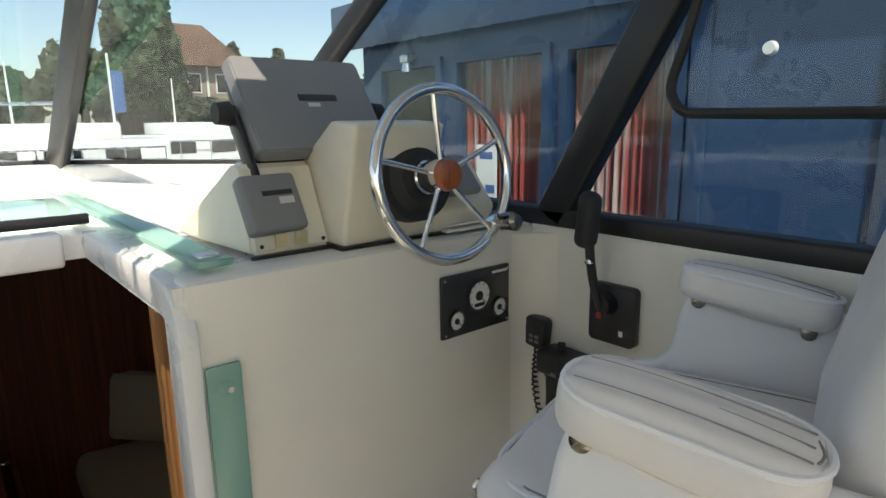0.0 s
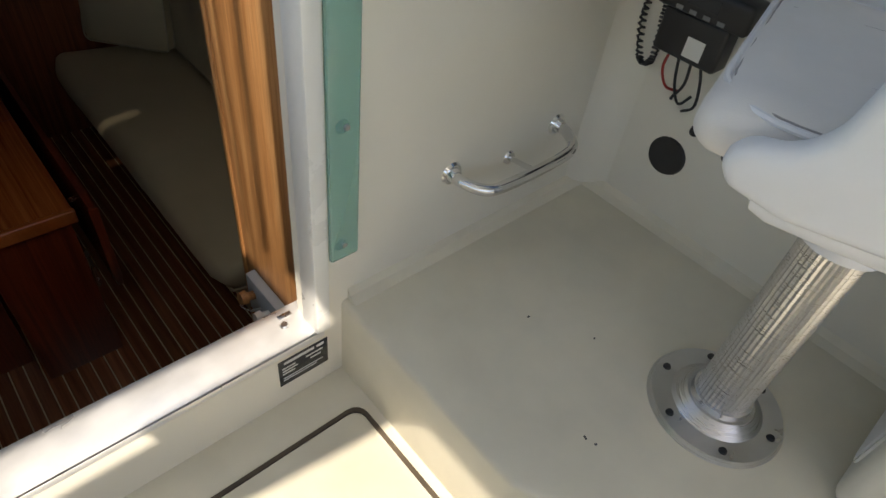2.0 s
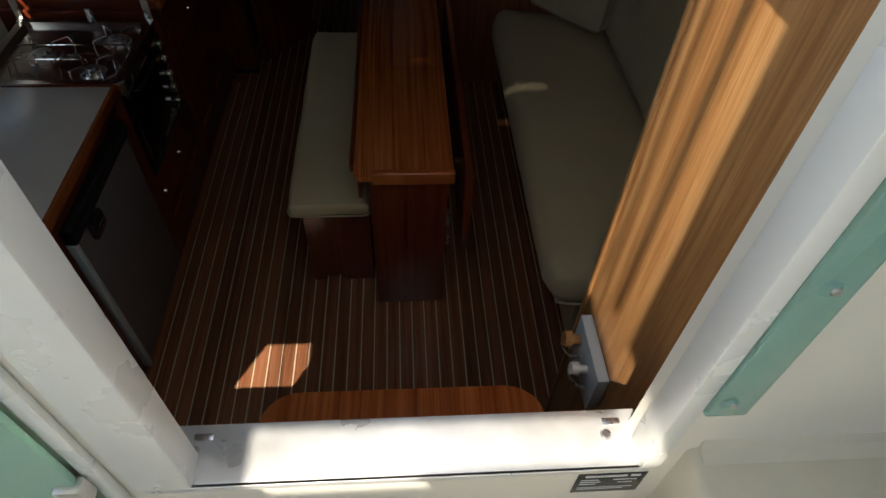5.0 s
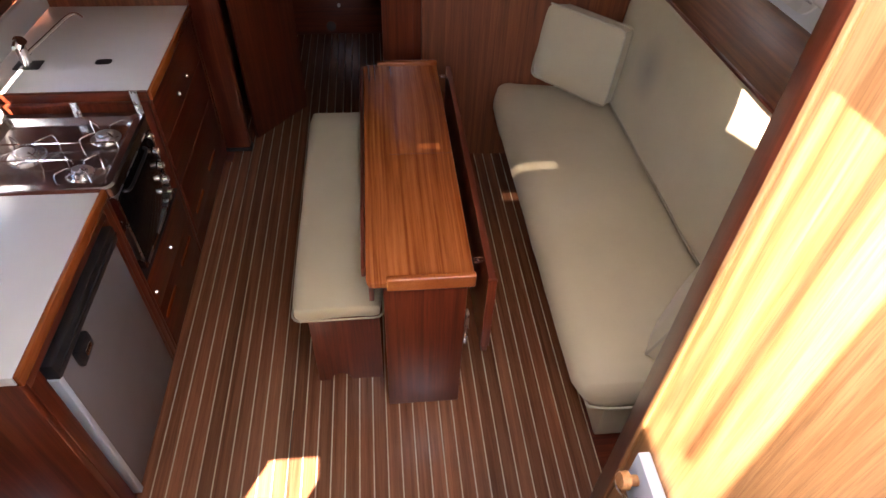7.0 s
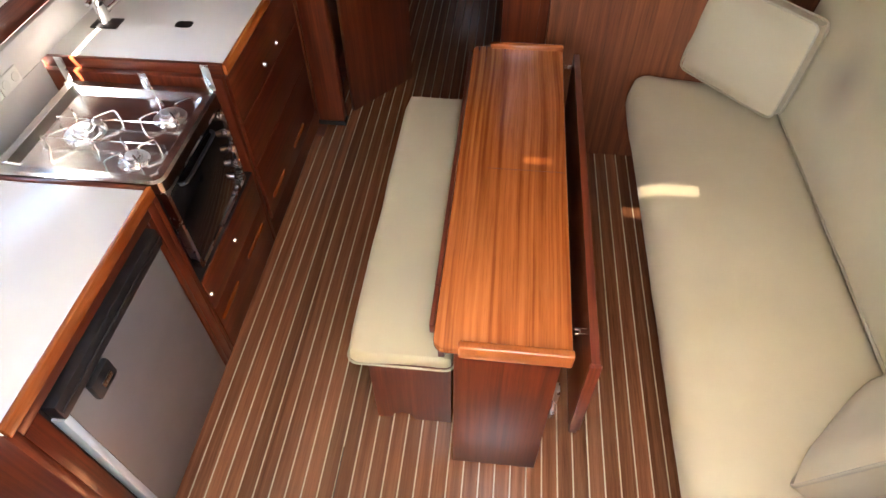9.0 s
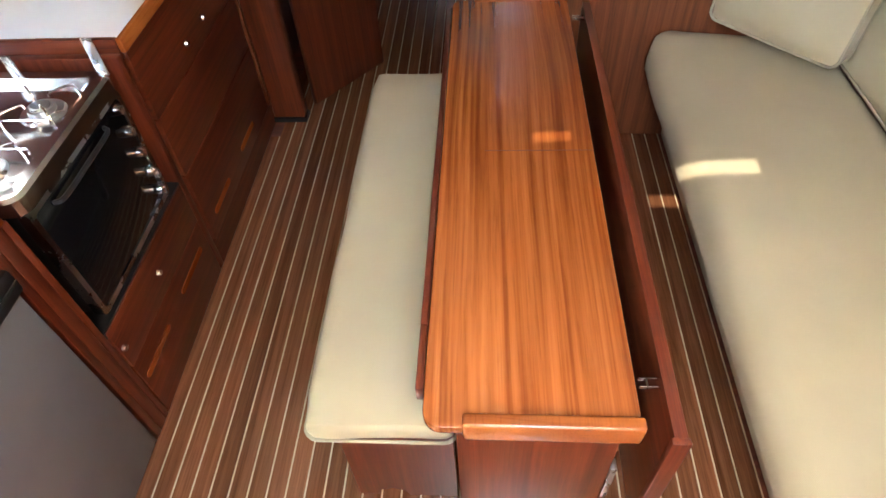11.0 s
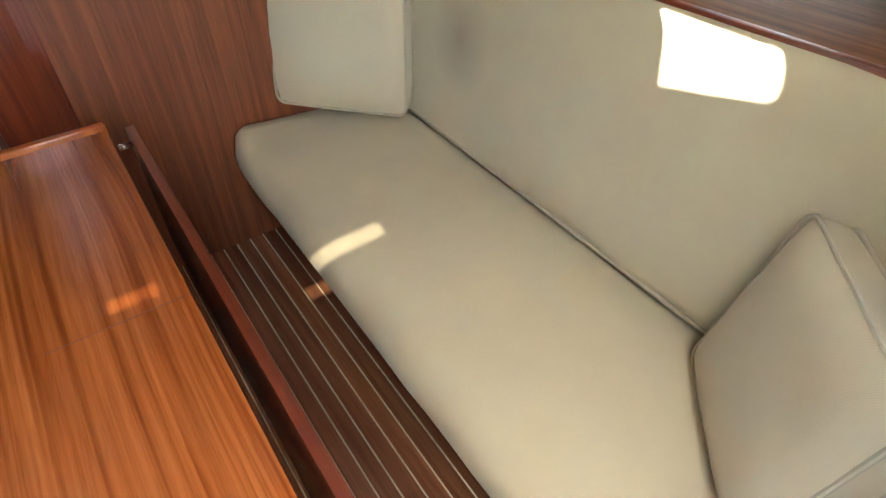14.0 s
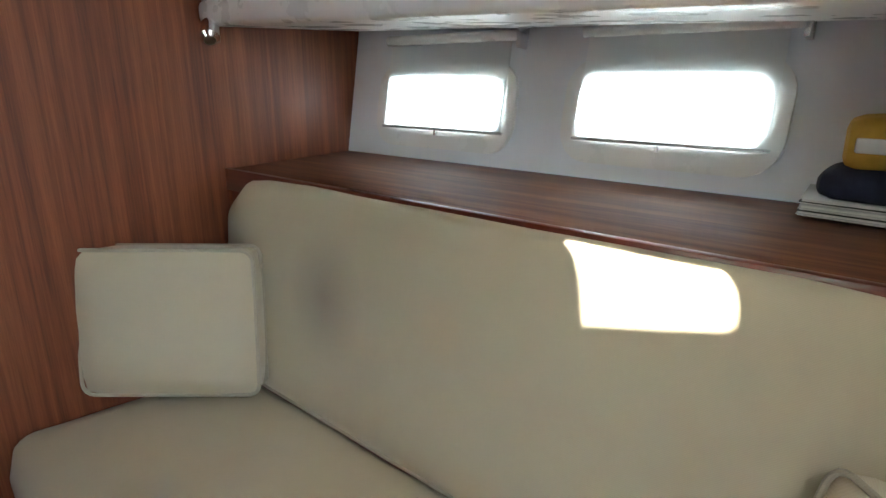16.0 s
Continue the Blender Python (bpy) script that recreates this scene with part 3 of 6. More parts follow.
def bar(name, a, b, w, d, label, material=None, up=None):
    """A straight square-edged bar from a to b; w across, d deep along x."""
    a, b = Vector(a), Vector(b)
    L = (b - a).length
    z = (b - a).normalized()
    x = Vector(up or (1, 0, 0))
    x = (x - z * x.dot(z)).normalized()
    m = Matrix((x, z.cross(x), z)).transposed().to_4x4()
    m.translation = (a + b) / 2
    return structure(name, moved(box(-d / 2, d / 2, -w / 2, w / 2, -L / 2, L / 2, min(w, d) * 0.18, 3), m), material or M_BLACK, label, "window frame")


bar("window_frame_sill", (WS, 1.60, 2.075), (WS, -2.6, 2.055), 0.045, 0.05, "black rubber-edged lower window frame")
bar("window_frame_pillar", (WS, -0.11, 2.06), (WS, -0.60, 2.90), 0.085, 0.05, "thick black slanting window pillar")
bar("window_frame_corner", (WS, 1.62, 2.09), (WS, 0.20, 2.90), 0.07, 0.06, "dark slanting windscreen corner pillar")
bar("window_frame_mullion", (0.70, 2.34, 2.11), (0.70, 1.02, 2.93), 0.10, 0.05, "dark slanting windscreen mullion", None, (0.78, 0.62, 0))
bar("window_frame_mullion_port", (-0.85, 2.34, 2.11), (-0.85, 1.02, 2.93), 0.10, 0.05, "dark slanting windscreen mullion", None, (-0.78, 0.62, 0))
bar("window_frame_base", (WS, 1.60, 2.115), (0.62, 2.44, 2.115), 0.03, 0.04, "black lower edge of the windscreen", None, (0, 0, 1))
bar("window_frame_base_mid", (0.66, 2.42, 2.115), (-0.85, 2.42, 2.115), 0.03, 0.04, "black lower edge of the windscreen", None, (0, 0, 1))
bar("trim_coaming", (1.36, 1.56, 2.07), (0.62, 2.43, 2.07), 0.10, 0.09, "white coaming under the windscreen", M_GELW, (0, 0, 1))
bar("trim_coaming_mid", (0.68, 2.40, 2.07), (-0.9, 2.40, 2.07), 0.10, 0.09, "white coaming under the windscreen", M_GELW, (0, 0, 1))

# rounded inner frame of the sliding side window
fr = [(-0.46, 2.58), (-0.425, 2.44), (-0.40, 2.36), (-0.405, 2.325), (-0.43, 2.302), (-0.48, 2.298), (-0.8, 2.294), (-1.5, 2.288)]
structure("window_frame_sliding", tube(smooth_line([(1.33, y, z) for y, z in fr], 6), 0.010, 8), M_RUBBER, "black rubber edge of the sliding window", "window frame")


def pane(name, pts, label):
    bm = bmesh.new()
    bm.faces.new([bm.verts.new(p) for p in pts])
    bm.normal_update()
    bm.faces.ensure_lookup_table()
    n = bm.faces[0].normal.copy()
    r = bmesh.ops.extrude_face_region(bm, geom=bm.faces[:])
    bmesh.ops.translate(bm, verts=[v for v in r["geom"] if isinstance(v, bmesh.types.BMVert)], vec=n * 0.005)
    ob = structure(name, bm, M_TINTGLASS, label, "window", False)
    ob.visible_shadow = False
    return ob


pane("window_1", [(WS + 0.01, 1.55, 2.1), (WS + 0.01, -0.10, 2.08), (WS + 0.01, -0.57, 2.88), (WS + 0.01, 0.23, 2.88)], "clear side window beside the helm")
pane("window_2", [(WS + 0.01, -0.12, 2.08), (WS + 0.01, -2.6, 2.07), (WS + 0.01, -2.6, 2.9), (WS + 0.01, -0.60, 2.9)], "sliding side window with rounded black edge")
pane("window_3", [(1.32, 1.60, 2.12), (0.71, 2.36, 2.12), (0.71, 1.02, 2.92), (1.32, 0.22, 2.90)], "raked windscreen pane")
pane("window_4", [(0.66, 2.40, 2.12), (-0.82, 2.40, 2.12), (-0.82, 1.06, 2.92), (0.66, 1.06, 2.92)], "raked middle windscreen pane")

# ---- cabin things ----


def piping(points, r, parent, material=None, closed=True, name="piping"):
    return part(name, tube(points, r, 7, closed), material or M_PIPING, parent)


table = thing("drop_leaf_table", "long mahogany drop-leaf table with folded leaves on a striped sole", "table")
top_out = rounded(-0.052, 0.288, 1.078, 2.44, 0.03, 5)
part("tabletop", prism(top_out, "z", 0.702, 0.725, 0.004), M_TABLE, table)
for y in (1.085, 2.437):
    part("fiddle_rail", box(0.012, 0.29, y - 0.012, y + 0.012, 0.690, 0.742, 0.006, 3), M_TABLE_X, table, "raised mahogany end rail")
for y in (1.095, 2.40):
    part("end_panel", box(0.0, 0.268, y, y + 0.024, 0.0, 0.702, 0.003), M_MAHO_Z, table)
part("stretcher", box(0.12, 0.15, 1.119, 2.40, 0.42, 0.69, 0.003), M_MAHO_Y, table)
leaf = part("leaf", box(0.328, 0.349, 1.064, 2.40, 0.36, 0.728, 0.004), M_MAHO_Y, table, "hanging mahogany table leaf")
part("edge_band", box(0.328, 0.349, 1.064, 2.40, 0.7284, 0.732, 0.001), M_MAHO_Y, leaf)
part("edge_rail", box(0.3225, 0.352, 1.055, 1.068, 0.40, 0.735, 0.003), M_MAHO_Z, leaf)
leaf_port = part("leaf", box(-0.048, -0.030, 1.15, 2.38, 0.56, 0.7015, 0.003), M_MAHO_Y, table, "folded mahogany leaf above the bench")
for y0, y1 in ((1.14, 1.265), (1.2665, 2.39)):
    part("edge_rail", box(-0.066, -0.0525, y0, y1, 0.692, 0.729, 0.003), M_MAHO_Y, leaf_port)
for y in (1.165, 2.335):
    h = part("hinge", joined(box(0.294, 0.327, y - 0.009, y - 0.006, 0.714, 0.722, 0.001), box(0.294, 0.327, y + 0.006, y + 0.009, 0.714, 0.722, 0.001),
                             box(0.304, 0.308, y - 0.009, y + 0.009, 0.714, 0.722, 0.001)), M_CHROME, table, "chrome table hinge")
part("leaf_joint", box(0.045, 0.286, 1.737, 1.7385, 0.7248, 0.7254), M_MAHO_X, table, "", False)
part("drawer_slide", box(0.272, 0.284, 1.10, 1.13, 0.36, 0.52, 0.002), M_STEEL, table)

bench = thing("bench", "cream cushioned bench with dark mahogany base beside the table", "bench")
seat = part("seat_cushion", cushion(-0.318, -0.006, 1.175, 2.42, 0.43, 0.505, 0.032, 0.008, 14), M_CREAM, bench)
piping([(x, y, 0.445) for x, y in rounded(-0.319, -0.005, 1.174, 2.421, 0.03, 4)], 0.004, seat)


def bench_end():
    pts = [(-0.275, 0.0), (-0.225, 0.0), (-0.215, 0.03), (-0.185, 0.045), (-0.155, 0.03), (-0.145, 0.0), (-0.02, 0.0), (-0.02, 0.43), (-0.275, 0.43)]
    return pts


for y in (1.225, 2.34):
    part("end_panel", prism(bench_end(), "y", y, y + 0.022, 0.001, 1), M_MAHO_Z, bench)
part("side_panel", box(-0.262, -0.244, 1.247, 2.34, 0.10, 0.43, 0.002), M_MAHO_Y, bench)
part("side_panel", box(-0.05, -0.032, 1.247, 2.34, 0.10, 0.43, 0.002), M_MAHO_Y, bench)

settee = thing("settee", "long cream upholstered settee along the hull side", "sofa")
part("base", box(0.765, 1.25, 0.90, 2.712, 0.0, 0.285, 0.01), M_CREAM, settee)
part("plinth", box(0.775, 1.25, 0.93, 2.71, -0.004, 0.03, 0.003), M_MAHO_Y, settee)


def seat_shape():
    """Seat pad: rolled front edge, small dome, narrowing in a round corner at the far end."""
    bm = cushion(0.615, 1.23, 0.835, 2.717, 0.275, 0.452, 0.075, 0.018, 22)
    for v in bm.verts:
        k = max(0.0, (v.co.y - 2.45) / 0.26)
        v.co.x += 0.01 * k * k * max(0, (1.23 - v.co.x) / 0.6)
        v.co.z += 0.012 * max(0, (v.co.x - 0.75) / 0.5)
        if v.co.z > 0.36:
            v.co.z += 0.042 * k * k * min(1.0, max(0, (1.0 - v.co.x) / 0.3))
        if v.co.z < 0.36:
            v.co.x += 0.06 * max(0.0, (0.36 - v.co.z) / 0.085) * max(0, (0.9 - v.co.x) / 0.29)
        v.co.z -= 0.006 * math.exp(-((v.co.y - 1.96) / 0.012) ** 2)
    return bm


seat = part("seat_cushion", seat_shape(), M_CREAM, settee)
piping(smooth_line([(0.95, 2.71, 0.31), (0.72, 2.69, 0.31), (0.672, 2.55, 0.31), (0.665, 2.2, 0.31), (0.663, 1.5, 0.31), (0.663, 0.93, 0.31), (0.70, 0.842, 0.31), (0.95, 0.835, 0.31)], 6), 0.005, seat, closed=False)


def back_shape(y0, y1):
    """Back pad: leaning, thick, with a large round upper corner at its far end."""
    bm = cushion(-0.07, 0.07, y0, y1, 0.0, 0.60, 0.055, 0.0, 20)
    for v in bm.verts:
        k = max(0.0, (v.co.y - (y1 - 0.14)) / 0.14)
        v.co.z -= 0.10 * k * k * max(0.0, v.co.z / 0.6) ** 2
        v.co.x -= 0.012 * (1 - ((v.co.z - 0.3) / 0.3) ** 2)
        v.co.x += 0.012 * math.exp(-((v.co.y - 1.15) / 0.012) ** 2) * (1 if v.co.x < 0 else 0)
    for v in bm.verts:
        v.co.z += 0.03 * (2.3 - v.co.y) * max(0.0, v.co.z / 0.6)
    return moved(bm, Matrix.Translation((1.255, 0, 0.44)) @ Matrix.Rotation(radians(6), 4, "Y"))


backrest = part("backrest", back_shape(0.80, 2.665), M_CREAM_BACK, settee)
piping(smooth_line([(1.192, 0.83, 0.468), (1.194, 1.3, 0.468), (1.196, 1.9, 0.468), (1.196, 2.6, 0.466)], 6), 0.006, backrest, closed=False, name="seam_piping")


def pillow(name, label, w, h, t, m):
    """A square scatter pillow with a box edge and two runs of piping."""
    ob = thing(name, label, "pillow", "settee pillows")
    bm = bmesh.new()
    bm_box(bm, -w / 2, w / 2, -t / 2, t / 2, -h / 2, h / 2)
    bmesh.ops.subdivide_edges(bm, edges=bm.edges, cuts=12, use_grid_fill=True)
    for v in bm.verts:
        u, k = v.co.x / (w / 2), v.co.z / (h / 2)
        s = 1 - 0.06 * (abs(u * k) ** 3)
        v.co.x *= s - 0.012 * math.cos(k * 1.5)
        v.co.z *= s - 0.012 * math.cos(u * 1.5)
        full = (max(0, 1 - abs(u) ** 4) * max(0, 1 - abs(k) ** 4)) ** 0.5
        v.co.y = v.co.y * (0.62 + 0.75 * full) + 0.004 * noise.noise(v.co * 14)
    body = part("cover", bm, M_CREAM, ob)
    for side in (-1, 1):
        pts = [(x * 0.978, side * t * 0.33, z * 0.978) for x, z in rounded(-w / 2, w / 2, -h / 2, h / 2, 0.03, 4)]
        part("piping", tube([(x, y + 0.002 * math.sin(40 * x + 31 * z), z) for x, y, z in pts], 0.005, 7, True), M_PIPING, body)
    ob.matrix_world = m
    return ob


pillow("scatter_pillow", "square cream pillow leaning in the settee corner", 0.465, 0.39, 0.10,
       Matrix.Translation((1.015, 2.58, 0.692)) @ Matrix.Rotation(radians(-49), 4, "Z") @ Matrix.Rotation(radians(-7), 4, "X"))
pillow("scatter_pillow", "square cream pillow leaning against the settee end", 0.42, 0.42, 0.10,
       Matrix.Translation((1.04, 1.02, 0.665)) @ Matrix.Rotation(radians(47), 4, "Z") @ Matrix.Rotation(radians(14), 4, "X"))

shelf = thing("shelf", "mahogany shelf behind the settee back", "shelf")
part("board", moved(box(1.30, 1.752, 0.79, 2.718, SHELF - 0.02, SHELF, 0.003), SHEER), M_SHELF, shelf)
part("front_fiddle", moved(box(1.285, 1.302, 0.79, 2.718, SHELF - 0.06, SHELF + 0.003, 0.003), SHEER), M_MAHO_Y, shelf)
part("support", moved(box(1.30, 1.33, 0.79, 2.718, 0.0, SHELF - 0.021), SHEER), M_MAHO_Z, shelf)

# portlights: frame, pane, roller blind
for i, (a, b, c, d, r) in enumerate(WIN):
    w = structure("window_%d" % (5 + i), moved(ring(rounded(a - 0.035, b + 0.035, c - 0.05, d + 0.035, r + 0.03), rounded(a + 0.004, b - 0.004, c + 0.004, d - 0.004, r), "x", -0.014, 0.052), LEAN),
                  M_GELW, "white round-cornered portlight with roller blind half down", "window")
    p = part("pane", moved(prism(rounded(a, b, c, d, r), "x", 0.040, 0.045), LEAN), M_GLASS, w)
    p.visible_shadow = False
    part("blind", moved(box(-0.022, -0.0205, a - 0.005, b - 0.012, c + 0.008, 0.335), LEAN), M_BLIND, w, "white translucent roller blind")
    part("blind_bar", moved(box(-0.026, -0.017, a - 0.012, b - 0.004, c + 0.003, c + 0.011, 0.002), LEAN), M_ALU, w)
    part("blind_tab", moved(box(-0.026, -0.018, (a + b) / 2 - 0.005, (a + b) / 2 + 0.005, c - 0.012, c + 0.004, 0.002), LEAN), M_STEEL, w)
    part("roller", moved(cyl((-0.026, a - 0.03, 0.348), (-0.026, b + 0.0, 0.348), 0.014), LEAN), M_GELW, w)
    part("roller_bracket", moved(box(-0.04, 0.0, a - 0.042, a - 0.03, 0.315, 0.37, 0.003), LEAN), M_STEEL, w)

for i, (a, b, c, d, r) in enumerate(PORT_WIN):
    w = structure("window_%d" % (7 + i), ring(rounded(a - 0.03, b + 0.03, c - 0.03, d + 0.03, r + 0.02), rounded(a + 0.003, b - 0.003, c + 0.003, d - 0.003, r), "x", -1.562, -1.508), M_GELW, "white round-cornered portlight above the galley", "window")
    part("pane", prism(rounded(a, b, c, d, r), "x", -1.552, -1.547), M_GLASS, w).visible_shadow = False

knob = thing("reading_lamp", "small chrome swivel lamp under the side deck", "lamp")
part("stem", cyl((1.27, 2.70, 1.412), (1.255, 2.66, 1.405), 0.012), M_CHROME, knob)
part("head", joined(cyl((1.262, 2.672, 1.418), (1.240, 2.64, 1.385), 0.022, 0.026), cyl((1.24, 2.64, 1.385), (1.236, 2.634, 1.379), 0.026, 0.015)), M_CHROME, knob)

# papers and a cloth bag on the shelf
rnd = random.Random(5)
z = SHELF + 0.0005 + 0.03 * (2.72 - 1.18) + 0.001
for i in range(6):
    h = 0.0035 + 0.002 * (i % 2)
    mg = thing("magazine", "thin magazine in a loose stack on the shelf", "magazine", "magazine stack")
    m = Matrix.Translation((1.668, 1.18, z)) @ Matrix.Rotation(radians(rnd.uniform(-6, 6)), 4, "Z")
    part("cover", moved(box(-0.075, 0.075, -0.148, 0.148, h - 0.0012, h, 0.0005), m), [M_PALEPRINT, M_DARKDIAL, M_WORKTOP][i % 3], mg)
    part("page_block", moved(box(-0.072, 0.072, -0.145, 0.145, 0.0, h - 0.0014), m), M_DIAL, mg)
    z += h + 0.0012
bag = thing("cloth_pouch", "dark navy and yellow cloth pouch with pale stripe on magazines", "bag")
part("pouch", moved(cushion(-0.08, 0.08, -0.12, 0.12, 0.0, 0.05, 0.022, 0.012, 8), Matrix.Translation((1.668, 1.185, z))), M_NAVY, bag)
part("flap", moved(cushion(-0.062, 0.062, -0.105, 0.105, 0.0, 0.085, 0.02, 0.01, 8), Matrix.Translation((1.675, 1.178, z + 0.052)) @ Matrix.Rotation(radians(7), 4, "Z")), M_YELLOW, bag, "yellow cloth flap")
part("stripe", moved(box(-0.0665, 0.0, -0.09, 0.09, 0.03, 0.055, 0.004), Matrix.Translation((1.675, 1.178, z + 0.052)) @ Matrix.Rotation(radians(7), 4, "Z")), M_DIAL, bag, "pale stripe")

# ---- galley ----
GX = -0.872
fridge_cab = thing("fridge_cabinet", "mahogany galley cabinet round the fridge", "cabinet", "galley units")
part("side", box(-1.52, GX, 0.72, 0.745, 0.0, 0.822, 0.003), M_MAHO_Z, fridge_cab)
part("side", box(-1.52, GX, 1.385, 1.42, 0.0, 0.822, 0.003), M_MAHO_Z, fridge_cab)
part("top_rail", box(GX - 0.02, GX, 0.745, 1.385, 0.775, 0.822, 0.003), M_MAHO_Y, fridge_cab)
part("stile", box(GX - 0.02, GX, 0.745, 0.80, 0.0, 0.775, 0.003), M_MAHO_Z, fridge_cab)
part("stile", box(GX - 0.02, GX, 1.362, 1.385, 0.0, 0.775, 0.003), M_MAHO_Z, fridge_cab)
fridge = thing("fridge", "grey front-opening fridge with black trim under the worktop", "fridge", "")
part("body", box(-1.45, GX - 0.022, 0.81, 1.355, 0.012, 0.765), M_BLACK, fridge)
fd = part("door", box(GX - 0.012, GX + 0.012, 0.835, 1.345, 0.025, 0.70, 0.006), M_FRIDGE, fridge, "matt grey fridge door")
part("top_trim", box(GX - 0.02, GX + 0.022, 0.815, 1.355, 0.703, 0.765, 0.008), M_BLACK, fridge, "black ribbed top trim")
part("groove", box(GX + 0.0225, GX + 0.0255, 0.82, 1.35, 0.728, 0.738, 0.001), M_RUBBER, fridge)
part("side_trim", box(GX - 0.02, GX + 0.014, 0.812, 0.834, 0.012, 0.702, 0.003), M_SWITCH, fridge, "pale plastic edge strip")
lt = part("latch", box(GX + 0.013, GX + 0.034, 0.90, 0.985, 0.635, 0.70, 0.008), M_BLACK, fd, "black latch")
part("catch", box(GX + 0.0345, GX + 0.038, 0.925, 0.965, 0.655, 0.675, 0.002), M_CHROME, fd, "chrome catch")
worktop = thing("worktop", "white laminate worktop with wooden edging over the fridge", "worktop", "worktops")
part("slab", box(-1.52, GX - 0.004, 0.722, 1.41, 0.823, 0.855, 0.003), M_WORKTOP, worktop)
part("edging", box(GX - 0.003, GX + 0.012, 0.722, 1.425, 0.818, 0.857, 0.004), M_TABLE, worktop)
part("edging", box(-1.52, GX - 0.004, 1.411, 1.426, 0.812, 0.857, 0.003), M_MAHO_X, worktop)

cook_cab = thing("cooker_cabinet", "mahogany cabinet with two drawers under the cooker", "cabinet", "galley units")
part("side", box(-1.52, GX, 1.421, 1.44, 0.0, 0.81, 0.003), M_MAHO_Z, cook_cab)
part("side", box(-1.52, GX, 1.985, 2.01, 0.0, 0.822, 0.003), M_MAHO_Z, cook_cab)
part("back", box(-1.52, -1.497, 1.44, 1.985, 0.0, 0.856), M_WORKTOP, cook_cab, "white splash panel")
part("deck", box(-1.50, GX - 0.002, 1.44, 1.985, 0.385, 0.405), M_BLACK, cook_cab)
for y0, y1 in ((1.445, 1.98),):
    dr = part("drawer", box(GX - 0.02, GX + 0.002, y0, y1, 0.245, 0.40, 0.003), M_MAHO_Y, cook_cab)
    for y in (1.455, 1.70):
        part("knob", joined(cyl((GX + 0.002, y, 0.325), (GX + 0.007, y, 0.325), 0.006, n=10), cyl((GX + 0.007, y, 0.325), (GX + 0.015, y, 0.325), 0.011, 0.008, n=12)), M_CHROME, dr, "small chrome knob")
    part("kick_panel", box(GX - 0.02, GX, y0, y1, 0.0, 0.242, 0.003), M_MAHO_Y, cook_cab)
for y0, y1, par in ((1.46, 1.63, cook_cab), (1.745, 1.93, cook_cab)):
    part("vent_slot", prism(rounded(y0, y1, 0.158, 0.180, 0.010, 3), "x", GX + 0.0004, GX + 0.003), M_TABLE, par, "routed finger slot in pale wood")

cooker = thing("cooker", "stainless gas hob over a black glass oven on gimbals", "stove")
HZ = 0.805
part("oven_body", box(-1.42, GX - 0.03, 1.50, 1.925, 0.415, HZ - 0.02), M_BLACK, cooker)
od = part("oven_door", box(GX - 0.03, GX - 0.006, 1.488, 1.93, 0.425, 0.765, 0.006), M_OVENGLASS, cooker, "black glass oven door")
part("door_frame", ring(rounded(1.485, 1.933, 0.42, 0.77, 0.012, 2), rounded(1.50, 1.918, 0.435, 0.755, 0.01, 2), "x", GX - 0.0305, GX - 0.004), M_STEEL, od)
part("oven_handle", tube(smooth_line([(GX - 0.006, 1.56, 0.735), (GX + 0.012, 1.58, 0.735), (GX + 0.014, 1.70, 0.735), (GX + 0.012, 1.80, 0.735), (GX - 0.006, 1.82, 0.735)], 5), 0.006, 8), M_BLACK, od)
part("control_panel", box(GX - 0.03, GX - 0.002, 1.49, 1.93, 0.768, HZ - 0.006, 0.003), M_STEEL, cooker)
for i in range(5):
    y = 1.895
    zc = 0.735 - i * 0.068
    part("control_knob", joined(cyl((GX - 0.004, y, zc), (GX + 0.012, y, zc), 0.016, 0.013, 14), box(GX + 0.011, GX + 0.018, y - 0.003, y + 0.003, zc - 0.012, zc + 0.012, 0.001)), M_CHROME, cooker, "chrome control knob")
HOB = [(-1.40, GX + 0.004, 1.475, 1.945, 0.035), (-1.392, GX - 0.004, 1.483, 1.937, 0.030), (-1.366, GX - 0.030, 1.509, 1.911, 0.022), (-1.345, GX - 0.05, 1.53, 1.89, 0.016)]


def hob_pan():
    """A pressed sheet: rolled outer rim, a bead, and a shallow well with sloping sides."""
    bm = bmesh.new()
    loops = []
    for (a, b, c, d, r), zz in ((HOB[0], HZ - 0.03), (HOB[0], HZ + 0.006), (HOB[1], HZ + 0.013), (HOB[2], HZ + 0.011), (HOB[3], HZ - 0.010)):
        loops.append([bm.verts.new((x, y, zz)) for x, y in rounded(a, b, c, d, r, 5)])
    n = len(loops[0])
    for lo, hi in zip(loops, loops[1:]):
        for i in range(n):
            bm.faces.new((lo[i], lo[(i + 1) % n], hi[(i + 1) % n], hi[i]))
    bm.faces.new(loops[-1])
    bmesh.ops.recalc_face_normals(bm, faces=bm.faces)
    return bm


